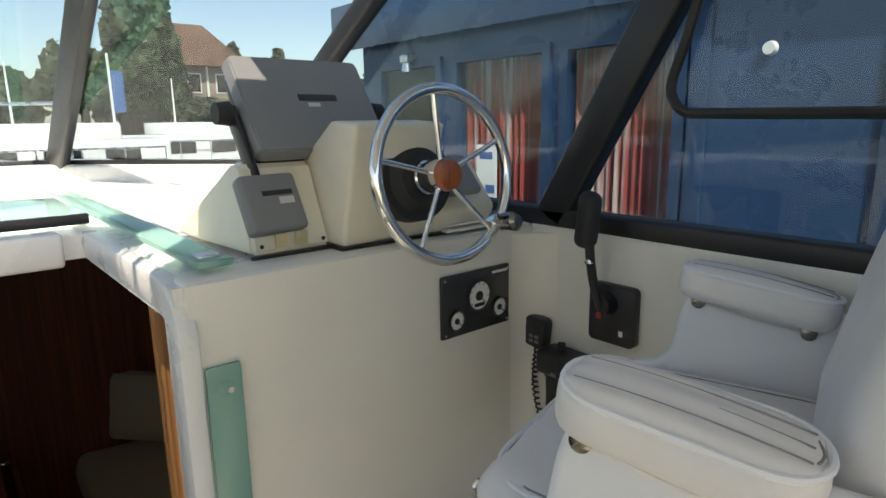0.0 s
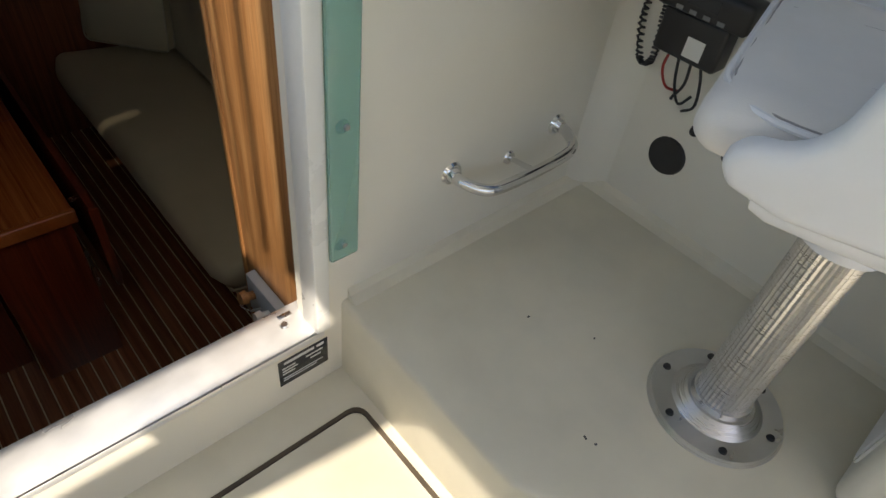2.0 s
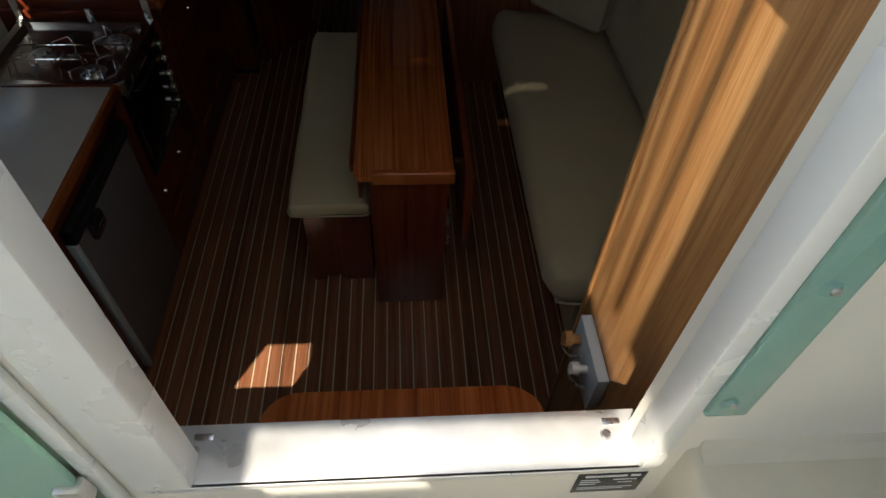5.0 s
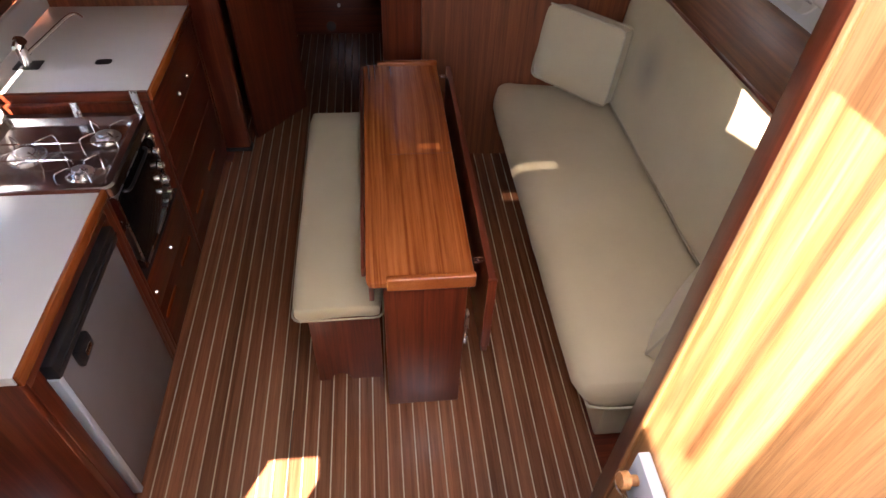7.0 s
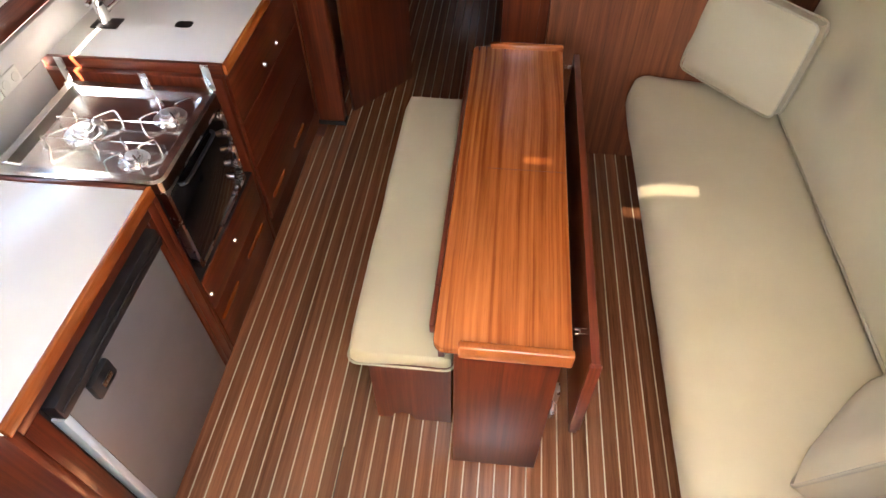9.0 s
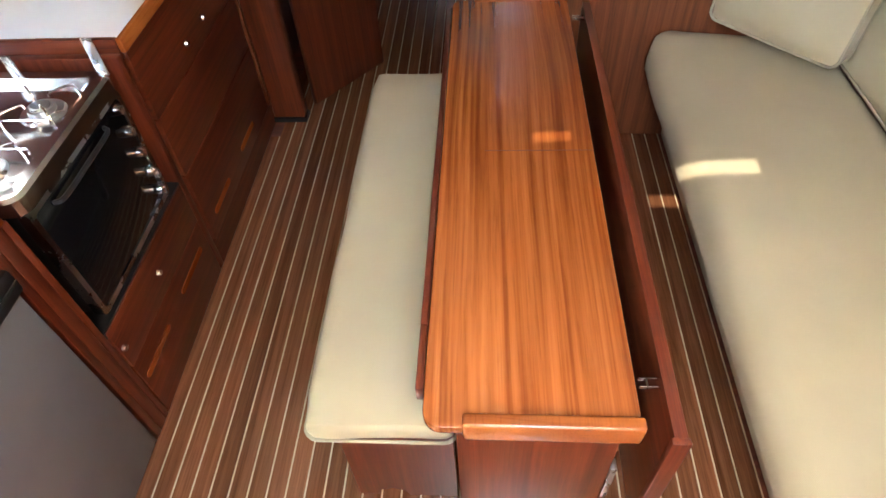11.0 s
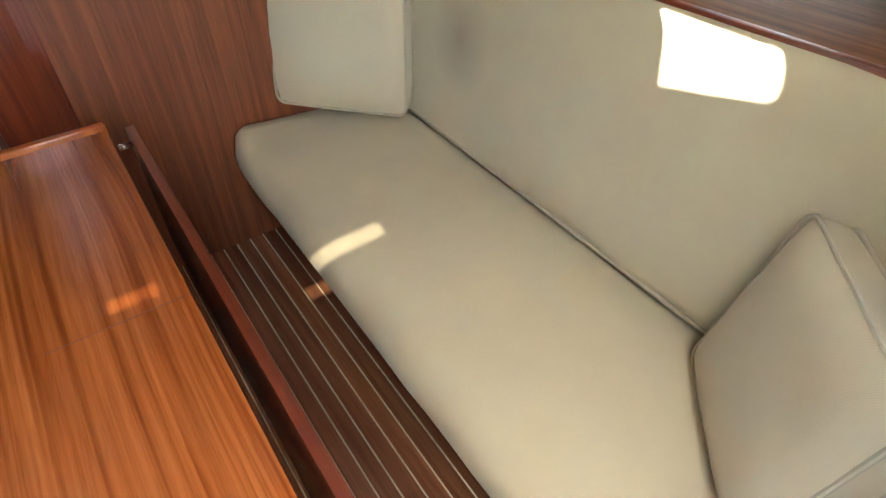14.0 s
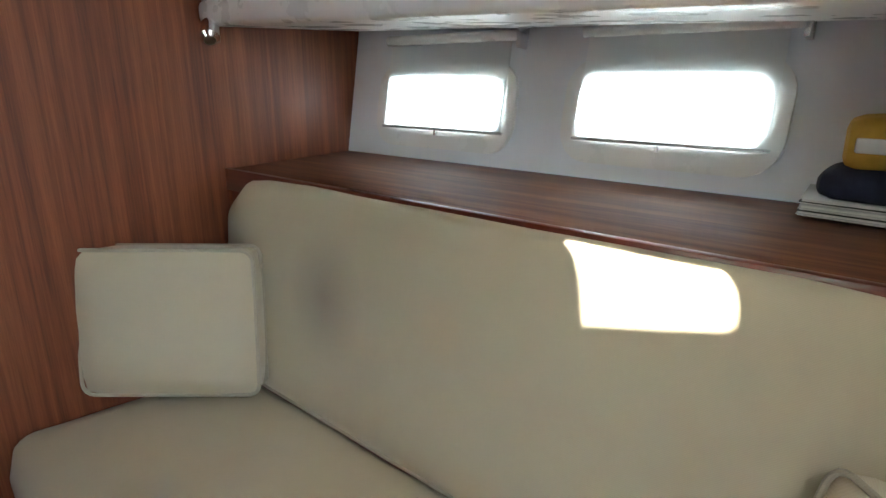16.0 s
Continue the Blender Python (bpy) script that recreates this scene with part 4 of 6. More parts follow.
part("hob_top", hob_pan(), M_HOB, cooker, "pressed stainless hob with raised rim")
for cx, cy, cr in ((-0.985, 1.80, 0.036), (-1.22, 1.70, 0.044), (-1.01, 1.59, 0.032)):
    bn = part("burner", joined(cyl((cx, cy, HZ - 0.011), (cx, cy, HZ - 0.004), cr * 1.5, cr * 1.35, 28), cyl((cx, cy, HZ - 0.004), (cx, cy, HZ + 0.008), cr * 0.9, cr * 0.85, 28)), M_STEEL, cooker, "gas burner with shiny ring")
    part("burner_cap", cyl((cx, cy, HZ + 0.0082), (cx, cy, HZ + 0.014), cr * 0.7, cr * 0.55, 22), M_ALU, bn)
    for k in range(4):
        t = radians(45 + 90 * k)
        u = Vector((math.cos(t), math.sin(t), 0))
        c = Vector((cx, cy, HZ))
        part("pan_support", tube(smooth_line([c + u * (cr * 2.5) - Vector((0, 0, 0.012)), c + u * (cr * 2.4) + Vector((0, 0, 0.020)), c + u * (cr * 2.1) + Vector((0, 0, 0.028)), c + u * (cr * 0.95) + Vector((0, 0, 0.028)),
                                              c + u * (cr * 0.8) + Vector((0, 0, 0.018))], 4), 0.0028, 6), M_CHROME, cooker)
for y in (1.645, 1.745):
    part("support_rail", tube([(-1.33, y, HZ - 0.004), (-1.33, y, HZ + 0.010), (-0.935, y, HZ + 0.010), (-0.935, y, HZ - 0.004)], 0.0028, 6), M_CHROME, cooker)
for cx, cy, hh in ((GX - 0.02, 1.948, 0.10), (-1.12, 1.95, 0.055), (-1.39, 1.948, 0.10)):
    part("pan_clamp", joined(box(cx - 0.014, cx + 0.014, cy - 0.012, cy - 0.008, HZ, HZ + hh, 0.002), cyl((cx, cy - 0.014, HZ + hh * 0.85), (cx, cy - 0.004, HZ + hh * 0.85), 0.008, n=10),
                             box(cx - 0.012, cx + 0.012, cy - 0.03, cy - 0.008, HZ - 0.002, HZ + 0.012, 0.002)), M_STEEL, cooker, "stainless pan clamp")

sink_cab = thing("sink_cabinet", "mahogany drawer cabinet under the sink", "cabinet", "galley units")
part("body", box(-1.50, GX - 0.021, 2.011, 2.805, 0.0, 0.82), M_MAHO_Y, sink_cab)
for z0, z1, ks in ((0.60, 0.815, (2.325, 2.485)), (0.39, 0.595, ()), (0.10, 0.385, ())):
    dr = part("drawer", box(GX - 0.02, GX + 0.001, 2.03, 2.78, z0, z1, 0.003), M_MAHO_Y, sink_cab)
    for y in ks:
        part("knob", joined(cyl((GX, y, 0.665), (GX + 0.006, y, 0.665), 0.006, n=10), cyl((GX + 0.006, y, 0.665), (GX + 0.014, y, 0.665), 0.011, 0.008, n=12)), M_CHROME, dr, "small chrome knob")
part("kick_panel", box(GX - 0.02, GX - 0.001, 2.011, 2.805, 0.0, 0.098), M_MAHO_Y, sink_cab)
for y0, y1 in ((2.09, 2.26), (2.42, 2.59)):
    part("vent_slot", prism(rounded(y0, y1, 0.158, 0.180, 0.010, 3), "x", GX + 0.0012, GX + 0.0035), M_TABLE, sink_cab, "routed finger slot in pale wood")
sink_top = thing("sink_worktop", "white laminate sink cover worktop with wooden edging", "worktop", "worktops")
part("slab", box(-1.52, GX - 0.004, 2.03, 2.808, 0.823, 0.855, 0.003), M_WORKTOP, sink_top)
part("edging", box(GX - 0.003, GX + 0.012, 2.015, 2.808, 0.818, 0.857, 0.004), M_TABLE, sink_top)
part("edging", box(-1.52, GX - 0.004, 2.012, 2.029, 0.80, 0.857, 0.003), M_MAHO_X, sink_top)
part("finger_hole", prism(rounded(-1.135, -1.07, 2.24, 2.285, 0.015, 4), "z", 0.8553, 0.8562), M_BLACK, sink_top, "dark finger hole")
tap = thing("tap", "chrome mixer tap with long swivel spout", "tap")
part("base", box(-1.435, -1.335, 2.205, 2.275, 0.8553, 0.861, 0.002), M_BLACK, tap)
part("body", joined(cyl((-1.385, 2.24, 0.86), (-1.385, 2.24, 0.94), 0.022, 0.020), cyl((-1.385, 2.24, 0.94), (-1.37, 2.235, 0.965), 0.021, 0.024)), M_CHROME, tap)
part("lever", tube(smooth_line([(-1.385, 2.24, 0.965), (-1.37, 2.20, 0.975), (-1.345, 2.13, 0.985)], 5), 0.008, 8), M_CHROME, tap)
part("spout", tube(smooth_line([(-1.375, 2.255, 0.90), (-1.33, 2.32, 0.925), (-1.26, 2.43, 0.965), (-1.235, 2.465, 0.965), (-1.225, 2.48, 0.945)], 6), 0.010, 10), M_CHROME, tap)
structure("trim_backsplash", box(-1.519, -1.495, 0.73, 2.805, 0.858, 0.97, 0.003), M_WORKTOP, "white splash panel behind the galley", "trim")
socket = thing("wall_socket", "white double wall socket above the worktop", "socket")
part("plate", box(-1.494, -1.486, 1.765, 1.865, 0.862, 0.918, 0.003), M_GELW, socket)
for y in (1.79, 1.84):
    part("outlet", cyl((-1.4858, y, 0.89), (-1.484, y, 0.89), 0.016), M_DIAL, socket)

# ---- passage ----
post = thing("door_post", "mahogany post beside the galley with dark foot", "post")
part("shaft", box(-0.875, -0.735, 2.815, 2.875, 0.02, 1.98, 0.012, 3), M_MAHO_Z, post)
part("foot", box(-0.88, -0.73, 2.812, 2.878, 0.0, 0.022, 0.003), M_BLACK, post)
door = structure("door_1", moved(box(0, 0.43, -0.012, 0.012, 0.015, 1.90, 0.003), Matrix.Translation((-0.715, 2.93, 0)) @ Matrix.Rotation(radians(52), 4, "Z")), M_MAHO_Z,
                 "dark mahogany passage door standing half open", "door")
locker = thing("passage_locker", "dark locker front with round vent at the passage end", "locker")
part("front", box(-0.9, 0.19, 4.30, 4.355, 0.0, 0.62, 0.005), M_MAHO_X, locker)
part("vent", cyl((-0.32, 4.299, 0.06), (-0.32, 4.29, 0.06), 0.035), M_BLACK, locker)
part("knob", cyl((-0.25, 4.299, 0.22), (-0.25, 4.28, 0.22), 0.012), M_STEEL, locker)

# ---- companionway stairs ----
stairs = thing("companionway_stairs", "mahogany companionway stairs with curved treads", "stairs")
for zz, y0, y1 in ((0.85, 0.02, 0.235), (0.57, 0.02, 0.33), (0.28, 0.02, 0.40)):
    pts = [(-0.21, y0), (0.42, y0), (0.42, y1 - 0.08)] + [(0.335 + 0.085 * math.cos(radians(a)), y1 - 0.085 + 0.085 * math.sin(radians(a))) for a in range(10, 91, 16)]
    pts += [(-0.125 - 0.085 * math.sin(radians(a)), y1 - 0.085 + 0.085 * math.cos(radians(a))) for a in range(0, 91, 16)]
    part("tread", prism(pts, "z", zz - 0.03, zz, 0.006, 2), M_TABLE if zz > 0.8 else M_MAHO_X, stairs)
    part("riser", box(-0.20, 0.41, 0.02, 0.04, zz - 0.28, zz - 0.031), M_MAHO_X, stairs)
for x in (-0.205, 0.395):
    part("string", box(x - 0.01, x + 0.01, 0.002, 0.018, 0.0, 0.85), M_MAHO_Z, stairs)
cheek = thing("stair_cheek", "oiled teak side panel of the companionway, dark trimmed edge", "panel")
part("panel", box(0.585, 0.605, 0.002, 0.475, 0.0, 1.978, 0.002), M_TEAK, cheek)
part("edge_trim", box(0.578, 0.606, 0.4755, 0.4895, 0.0, 1.978, 0.004, 3), M_TEAK, cheek, "rounded teak edge moulding")
part("corner_post", prism([(0.583, 0.490), (0.676, 0.657), (0.72, 0.64), (0.62, 0.490)], "z", 0.0, 1.978, 0.003), M_MAHO_Z, cheek, "dark mahogany angled post")
ig = thing("battery_switch", "pale grey switch bracket with round wooden knobs", "switch")
part("plate", box(0.555, 0.5845, 0.235, 0.425, 0.70, 0.845, 0.004), M_SWITCH, ig)
for y, m, rr in ((0.385, M_TEAK, 0.022), (0.30, M_DIAL, 0.017)):
    kb = part("knob", joined(cyl((0.5545, y, 0.79), (0.53, y, 0.795), rr * 0.6, n=14), cyl((0.53, y, 0.795), (0.512, y, 0.798), rr, rr * 0.85, 16)), m, ig)
    part("shackle", tube(smooth_line([(0.5545, y + 0.03, 0.76), (0.53, y + 0.035, 0.765), (0.515, y, 0.765), (0.53, y - 0.03, 0.765), (0.5545, y - 0.03, 0.76)], 4), 0.004, 6), M_STEEL, kb)

# ---- cockpit things ----
sill = thing("sill_plate", "polished stainless sill plate of the entrance, dented and scratched", "sill")
part("plate", joined(box(-0.287, 0.498, -0.080, 0.022, 1.142, 1.1475, 0.001), box(-0.287, 0.498, -0.0805, -0.0745, 1.132, 1.1475, 0.001)), M_SILL, sill)
for x in (-0.226, 0.44):
    sc = part("screw", joined(cyl((x, -0.022, 1.1475), (x, -0.022, 1.152), 0.010, 0.007, 12), box(x - 0.002, x + 0.028, -0.006, 0.006, 1.1475, 1.1495, 0.001)), M_STEEL, sill)
plate = thing("builder_plate", "small black maker's plate with pale print below the sill", "plate")
part("plate", box(0.392, 0.508, FACE - 0.002, FACE - 0.0002, 1.03, 1.112, 0.0006), M_DARKDIAL, plate)
for k, (a, b, zz, h) in enumerate(((0.405, 0.475, 1.098, 0.008), (0.481, 0.498, 1.098, 0.008), (0.40, 0.43, 1.084, 0.004), (0.40, 0.435, 1.075, 0.004), (0.40, 0.428, 1.066, 0.004),
                                   (0.455, 0.495, 1.084, 0.004), (0.465, 0.49, 1.072, 0.004), (0.40, 0.495, 1.052, 0.003), (0.40, 0.48, 1.045, 0.003))):
    part("print", box(a, b, FACE - 0.0026, FACE - 0.0021, zz, zz + h), M_PALEPRINT, plate, "", False)

# acrylic strips that guide the washboards
strip = thing("acrylic_strip", "upright teal acrylic strip screwed beside the entrance", "strip")
part("strip", box(0.515, 0.575, FACE - 0.014, FACE - 0.0005, 1.335, 1.905, 0.005, 2), M_TEAL, strip)
for x, zz in ((0.552, 1.862), (0.547, 1.62), (0.542, 1.372)):
    part("screw", cyl((x, FACE - 0.0142, zz), (x, FACE - 0.018, zz), 0.006, 0.005, 12), M_STEEL, strip)
    part("washer", cyl((x - 0.008, FACE - 0.0141, zz + 0.004), (x - 0.008, FACE - 0.015, zz + 0.004), 0.013, 0.013, 16), M_TEALEDGE, strip)
rail = thing("acrylic_rail", "long teal acrylic strip lying along the hatch edge", "strip")
part("strip", box(0.535, 0.60, -0.03, 2.2, 2.056, 2.070, 0.004, 2), M_TEAL, rail).visible_shadow = False
part("end_clip", box(0.548, 0.585, -0.01, 0.03, 2.0702, 2.074, 0.001), M_STEEL, rail)
for y in (0.12, 0.5, 1.0, 1.6, 2.1):
    part("spacer", cyl((0.568, y, 2.041), (0.568, y, 2.0558), 0.010, n=12), M_GELW, rail)
slide = thing("sliding_hatch", "teal acrylic sliding hatch with black front seal", "hatch")
sheet = part("sheet", box(-0.40, 0.515, 0.70, 1.65, 2.062, 2.074, 0.003), M_TEALEDGE, slide)
sheet.visible_shadow = False
part("seal", box(-0.40, 0.515, 0.683, 0.70, 2.052, 2.078, 0.004), M_BLACK, slide)
for x in (-0.385, 0.505):
    part("runner", box(x - 0.012, x + 0.006, 0.72, 2.3, 2.0405, 2.0615, 0.002), M_GELW, slide)
gd = thing("acrylic_door", "teal acrylic door panel folded open against the bulkhead", "door")
part("sheet", prism([(-0.325, 1.03), (-0.345, 1.07), (-0.345, 1.90), (-1.05, 1.90), (-1.05, 1.03)], "y", FACE - 0.03, FACE - 0.018, 0.003), M_TEALSHEET, gd).visible_shadow = False
part("edge_frame", joined(box(-0.345, -0.318, FACE - 0.014, FACE - 0.0005, 0.98, 1.95, 0.004), ), M_GELW, gd, "white frame strip")
part("clip", box(-0.375, -0.335, FACE - 0.042, FACE - 0.016, 1.185, 1.235, 0.005), M_STEEL, gd, "dull metal clip")
part("clip", box(-0.375, -0.335, FACE - 0.042, FACE - 0.016, 1.545, 1.595, 0.005), M_STEEL, gd, "dull metal clip")

# helm pods
pods = thing("helm_console", "cream moulded helm console with raised instrument pods", "console")


def pod_small():
    bm = bmesh.new()
    P = [(0.63, 0.40, 2.052), (0.655, 0.025, 2.052), (0.82, 0.025, 2.052), (0.82, 0.40, 2.052),
         (0.70, 0.20, 2.215), (0.668, 0.095, 2.215), (0.82, 0.095, 2.215), (0.82, 0.20, 2.215)]
    v = [bm.verts.new(p) for p in P]
    for f in ((3, 2, 1, 0), (4, 5, 6, 7), (0, 1, 5, 4), (1, 2, 6, 5), (2, 3, 7, 6), (3, 0, 4, 7)):
        bm.faces.new([v[i] for i in f])
    bmesh.ops.recalc_face_normals(bm, faces=bm.faces)
    bmesh.ops.bevel(bm, geom=list(bm.edges), offset=0.008, segments=3, affect="EDGES")
    return bm


def pod_main():
    pts = [(-0.02, 2.052), (-0.085, 2.288), (0.008, 2.295), (0.148, 2.207), (0.25, 2.15), (0.40, 2.10), (0.40, 2.052)]
    return prism(pts, "x", 0.818, 1.03, 0.010, 3)


def pod_side():
    pts = [(-0.02, 2.052), (-0.035, 2.10), (0.05, 2.20), (0.16, 2.16), (0.40, 2.10), (0.40, 2.052)]
    return prism(pts, "x", 1.031, 1.22, 0.008, 3)


part("small_pod", pod_small(), M_GELY, pods)
part("main_pod", pod_main(), M_GELY, pods)
part("side_pod", pod_side(), M_GELY, pods)
part("joint", joined(box(0.65, 0.815, 0.016, 0.024, 2.0455, 2.0515), box(0.815, 1.23, -0.026, -0.021, 2.0455, 2.0515), box(0.812, 0.818, -0.025, 0.022, 2.0455, 2.0515)), M_BLACK, pods, "dark joint line")
for x in (0.672, 0.80):
    part("screw", cyl((x, 0.0245, 2.068), (x, 0.0225, 2.068), 0.004, n=10), M_BLACK, pods)
for x in (0.70, 0.742):
    part("label", box(x, x + 0.024, 0.0225, 0.0255, 2.062, 2.088), M_YELLOWED, pods, "yellowed label")
part("rack", joined(box(1.06, 1.22, -0.048, -0.042, 2.066, 2.070), box(1.06, 1.24, -0.05, -0.03, 2.053, 2.058)), M_GELW, pods)

gps = thing("small_display", "square grey covered instrument display on its pod", "display")
gm = Matrix.Translation((0.711, 0.076, 2.132)) @ Matrix.Rotation(radians(5.8), 4, "Z") @ Matrix.Rotation(radians(-25.9), 4, "X")
part("cover", moved(box(-0.06, 0.06, -0.035, 0.0, -0.058, 0.058, 0.010, 3), gm), M_GREY, gps)
part("print", moved(box(-0.022, 0.042, -0.0356, -0.0351, 0.012, 0.022), gm), M_LETTER, gps, "dark lettering bar", False)
part("print", moved(box(0.010, 0.042, -0.0356, -0.0351, -0.006, 0.008), gm), M_PALEPRINT, gps, "pale emblem", False)

big = thing("chart_plotter", "large grey covered chart plotter tilted on a black bracket", "display")
bmx_ = Matrix.Translation((0.855, 0.167, 2.313)) @ Matrix.Rotation(radians(1.8), 4, "Z") @ Matrix.Rotation(radians(-33.5), 4, "X")


def plotter_cover():
    pts = rounded(-0.154, 0.154, -0.115, 0.115, 0.012, 3)
    bm = prism(pts, "y", -0.035, 0.0)
    for v in bm.verts:
        if v.co.y < -0.03:
            v.co.x *= 0.975
            v.co.z *= 0.965
    bmesh.ops.bevel(bm, geom=list(bm.edges), offset=0.004, segments=2, affect="EDGES", clamp_overlap=True)
    return bm


part("cover", moved(plotter_cover(), bmx_), M_GREY, big)
part("case", moved(box(-0.145, 0.145, 0.001, 0.035, -0.105, 0.10, 0.012, 3), bmx_), M_BLACK, big)
part("print", moved(box(-0.03, 0.062, -0.0358, -0.0352, 0.004, 0.020), bmx_), M_LETTER, big, "dark lettering bar", False)
part("print", moved(box(-0.012, 0.016, -0.0358, -0.0352, -0.010, -0.001), bmx_), M_PALEPRINT, big, "pale emblem", False)
br = part("bracket", joined(moved(box(-0.168, -0.156, -0.012, 0.025, -0.15, 0.01, 0.004), bmx_), moved(box(0.156, 0.168, -0.012, 0.025, -0.15, 0.01, 0.004), bmx_),
                            box(0.70, 1.02, 0.17, 0.25, 2.15, 2.185, 0.008)), M_BLACK, big, "black tilting bracket")
for sgn in (-1, 1):
    part("clamp_knob", moved(cyl((sgn * 0.168, 0.004, 0.0), (sgn * 0.196, 0.004, 0.0), 0.024, 0.021, 16), bmx_), M_RUBBER, br)

panel2 = thing("autopilot_display", "small dark covered control beside the wheel", "display")
part("cover", moved(box(-0.045, 0.045, -0.022, 0.0, -0.05, 0.05, 0.008, 3), Matrix.Translation((1.11, -0.015, 2.165)) @ Matrix.Rotation(radians(-42), 4, "X")), M_GREY, panel2)

# steering wheel
wheel = thing("steering_wheel", "polished chrome five-spoke steering wheel with wooden cap", "steering wheel")
WC, WR = Vector((0.966, -0.160, 2.192)), 0.160
wm = Matrix.Translation(WC) @ Matrix.Rotation(radians(-8), 4, "X")


def on_wheel(r, deg, dy=0.0):
    a = radians(deg)
    return wm @ Vector((r * math.cos(a), dy, r * math.sin(a)))


part("rim", tube([on_wheel(WR, a) for a in range(0, 360, 6)], 0.0115, 14, True), M_CHROME, wheel)
part("hub", joined(cyl(on_wheel(0, 0, 0.12), on_wheel(0, 0, 0.0), 0.030, 0.032, 28), cyl(on_wheel(0, 0, 0.065), on_wheel(0, 0, 0.055), 0.034, 0.034, 28)), M_CHROME, wheel)
part("hub_cap", joined(cyl(on_wheel(0, 0, -0.0005), on_wheel(0, 0, -0.012), 0.031, 0.028, 28), cyl(on_wheel(0, 0, -0.012), on_wheel(0, 0, -0.016), 0.028, 0.012, 28)), M_TABLE, wheel, "round varnished wooden cap")
for i in range(5):
    a = 95 + 72 * i
    part("spoke", cyl(on_wheel(0.028, a, 0.012), on_wheel(WR - 0.006, a), 0.0055, 0.0052, 10), M_CHROME, wheel)
part("boss", joined(cyl(on_wheel(0, 0, 0.125), on_wheel(0, 0, 0.088), 0.088, 0.085, 32), cyl(on_wheel(0, 0, 0.088), on_wheel(0, 0, 0.072), 0.07, 0.05, 32)), M_RUBBER, wheel, "black steering boss")
kn = part("spinner_knob", joined(cyl(on_wheel(WR, -40, -0.012), on_wheel(WR, -40, -0.05), 0.017, 0.020, 16), cyl(on_wheel(WR, -40, -0.05), on_wheel(WR, -40, -0.057), 0.020, 0.012, 16)), M_BOLT, wheel, "worn metal spinner knob")
part("clamp", joined(cyl(on_wheel(WR - 0.02, -40, 0.0), on_wheel(WR + 0.018, -40, -0.004), 0.014, 0.012, 12)), M_CHROME, kn)

# gauges
gauge = thing("gauge_panel", "black engine gauge panel with three round dials", "gauge panel")
part("plate", box(1.015, 1.222, FACE - 0.010, FACE - 0.0003, 1.826, 1.967, 0.004, 2), M_DARKDIAL, gauge)
for cx, cz, r in ((1.122, 1.909, 0.032), (1.055, 1.864, 0.020), (1.186, 1.870, 0.020)):
    dl = part("dial", cyl((cx, FACE - 0.0105, cz), (cx, FACE - 0.013, cz), r, r, 30), M_DIAL, gauge, "pale dial face")
    part("bezel", ring([(cx + (r + 0.004) * math.cos(t), cz + (r + 0.004) * math.sin(t)) for t in [2 * math.pi * i / 28 for i in range(28)]],
                       [(cx + r * math.cos(t), cz + r * math.sin(t)) for t in [2 * math.pi * i / 28 for i in range(28)]], "y", FACE - 0.016, FACE - 0.0102), M_BLACK, dl)
    part("centre", cyl((cx, FACE - 0.0132, cz - 0.001), (cx, FACE - 0.0145, cz - 0.001), r * 0.36, r * 0.34, 18), M_DARKDIAL, dl)
    part("needle", moved(box(-0.001, 0.001, -0.0005, 0.0005, 0, r * 0.8), Matrix.Translation((cx, FACE - 0.0148, cz)) @ Matrix.Rotation(radians(140), 4, "Y")), M_LETTER, dl, "", False)
    for k in range(9):
        t = radians(-40 + 32.5 * k)
        part("tick", moved(box(-0.0008, 0.0008, -0.0003, 0.0003, r * 0.78, r * 0.93), Matrix.Translation((cx, FACE - 0.0135, cz)) @ Matrix.Rotation(t + radians(-90), 4, "Y")), M_LETTER, dl, "", False)
part("counter_window", box(1.107, 1.137, FACE - 0.0145, FACE - 0.0132, 1.884, 1.892), M_DARKDIAL, gauge)
part("print", box(1.165, 1.212, FACE - 0.0108, FACE - 0.0102, 1.951, 1.957), M_PALEPRINT, gauge, "", False)
for cx, cz in ((1.024, 1.835), (1.213, 1.835), (1.024, 1.958), (1.213, 1.958)):
    part("screw", cyl((cx, FACE - 0.0102, cz), (cx, FACE - 0.012, cz), 0.003, n=8), M_STEEL, gauge)

# engine control
thr = thing("throttle_control", "black side-mounted engine control with upright lever", "throttle")
SW = 1.3118
part("plate", prism(rounded(-0.371, -0.258, 1.816, 1.946, 0.012, 4), "x", SW - 0.022, SW - 0.0003, 0.004), M_BLACK, thr)
part("pivot", cyl((SW - 0.022, -0.305, 1.905), (SW - 0.05, -0.305, 1.905), 0.026, 0.022, 20), M_BLACK, thr)
lv = part("lever", tube(smooth_line([(SW - 0.045, -0.305, 1.90), (SW - 0.055, -0.292, 1.95), (SW - 0.06, -0.285, 2.00), (SW - 0.06, -0.28, 2.04)], 5), 0.010, 10), M_BLACK, thr)
part("grip", moved(cushion(-0.022, 0.022, -0.024, 0.024, -0.06, 0.062, 0.02, 0.0, 8), Matrix.Translation((SW - 0.062, -0.277, 2.085)) @ Matrix.Rotation(radians(6), 4, "X")), M_RUBBER, lv, "black moulded grip")
part("collar", cyl((SW - 0.06, -0.284, 1.995), (SW - 0.06, -0.282, 2.003), 0.0115, n=12), M_STEEL, lv)
part("button", cyl((SW - 0.05, -0.305, 1.885), (SW - 0.054, -0.305, 1.885), 0.007, n=12), M_RED, thr, "red button")
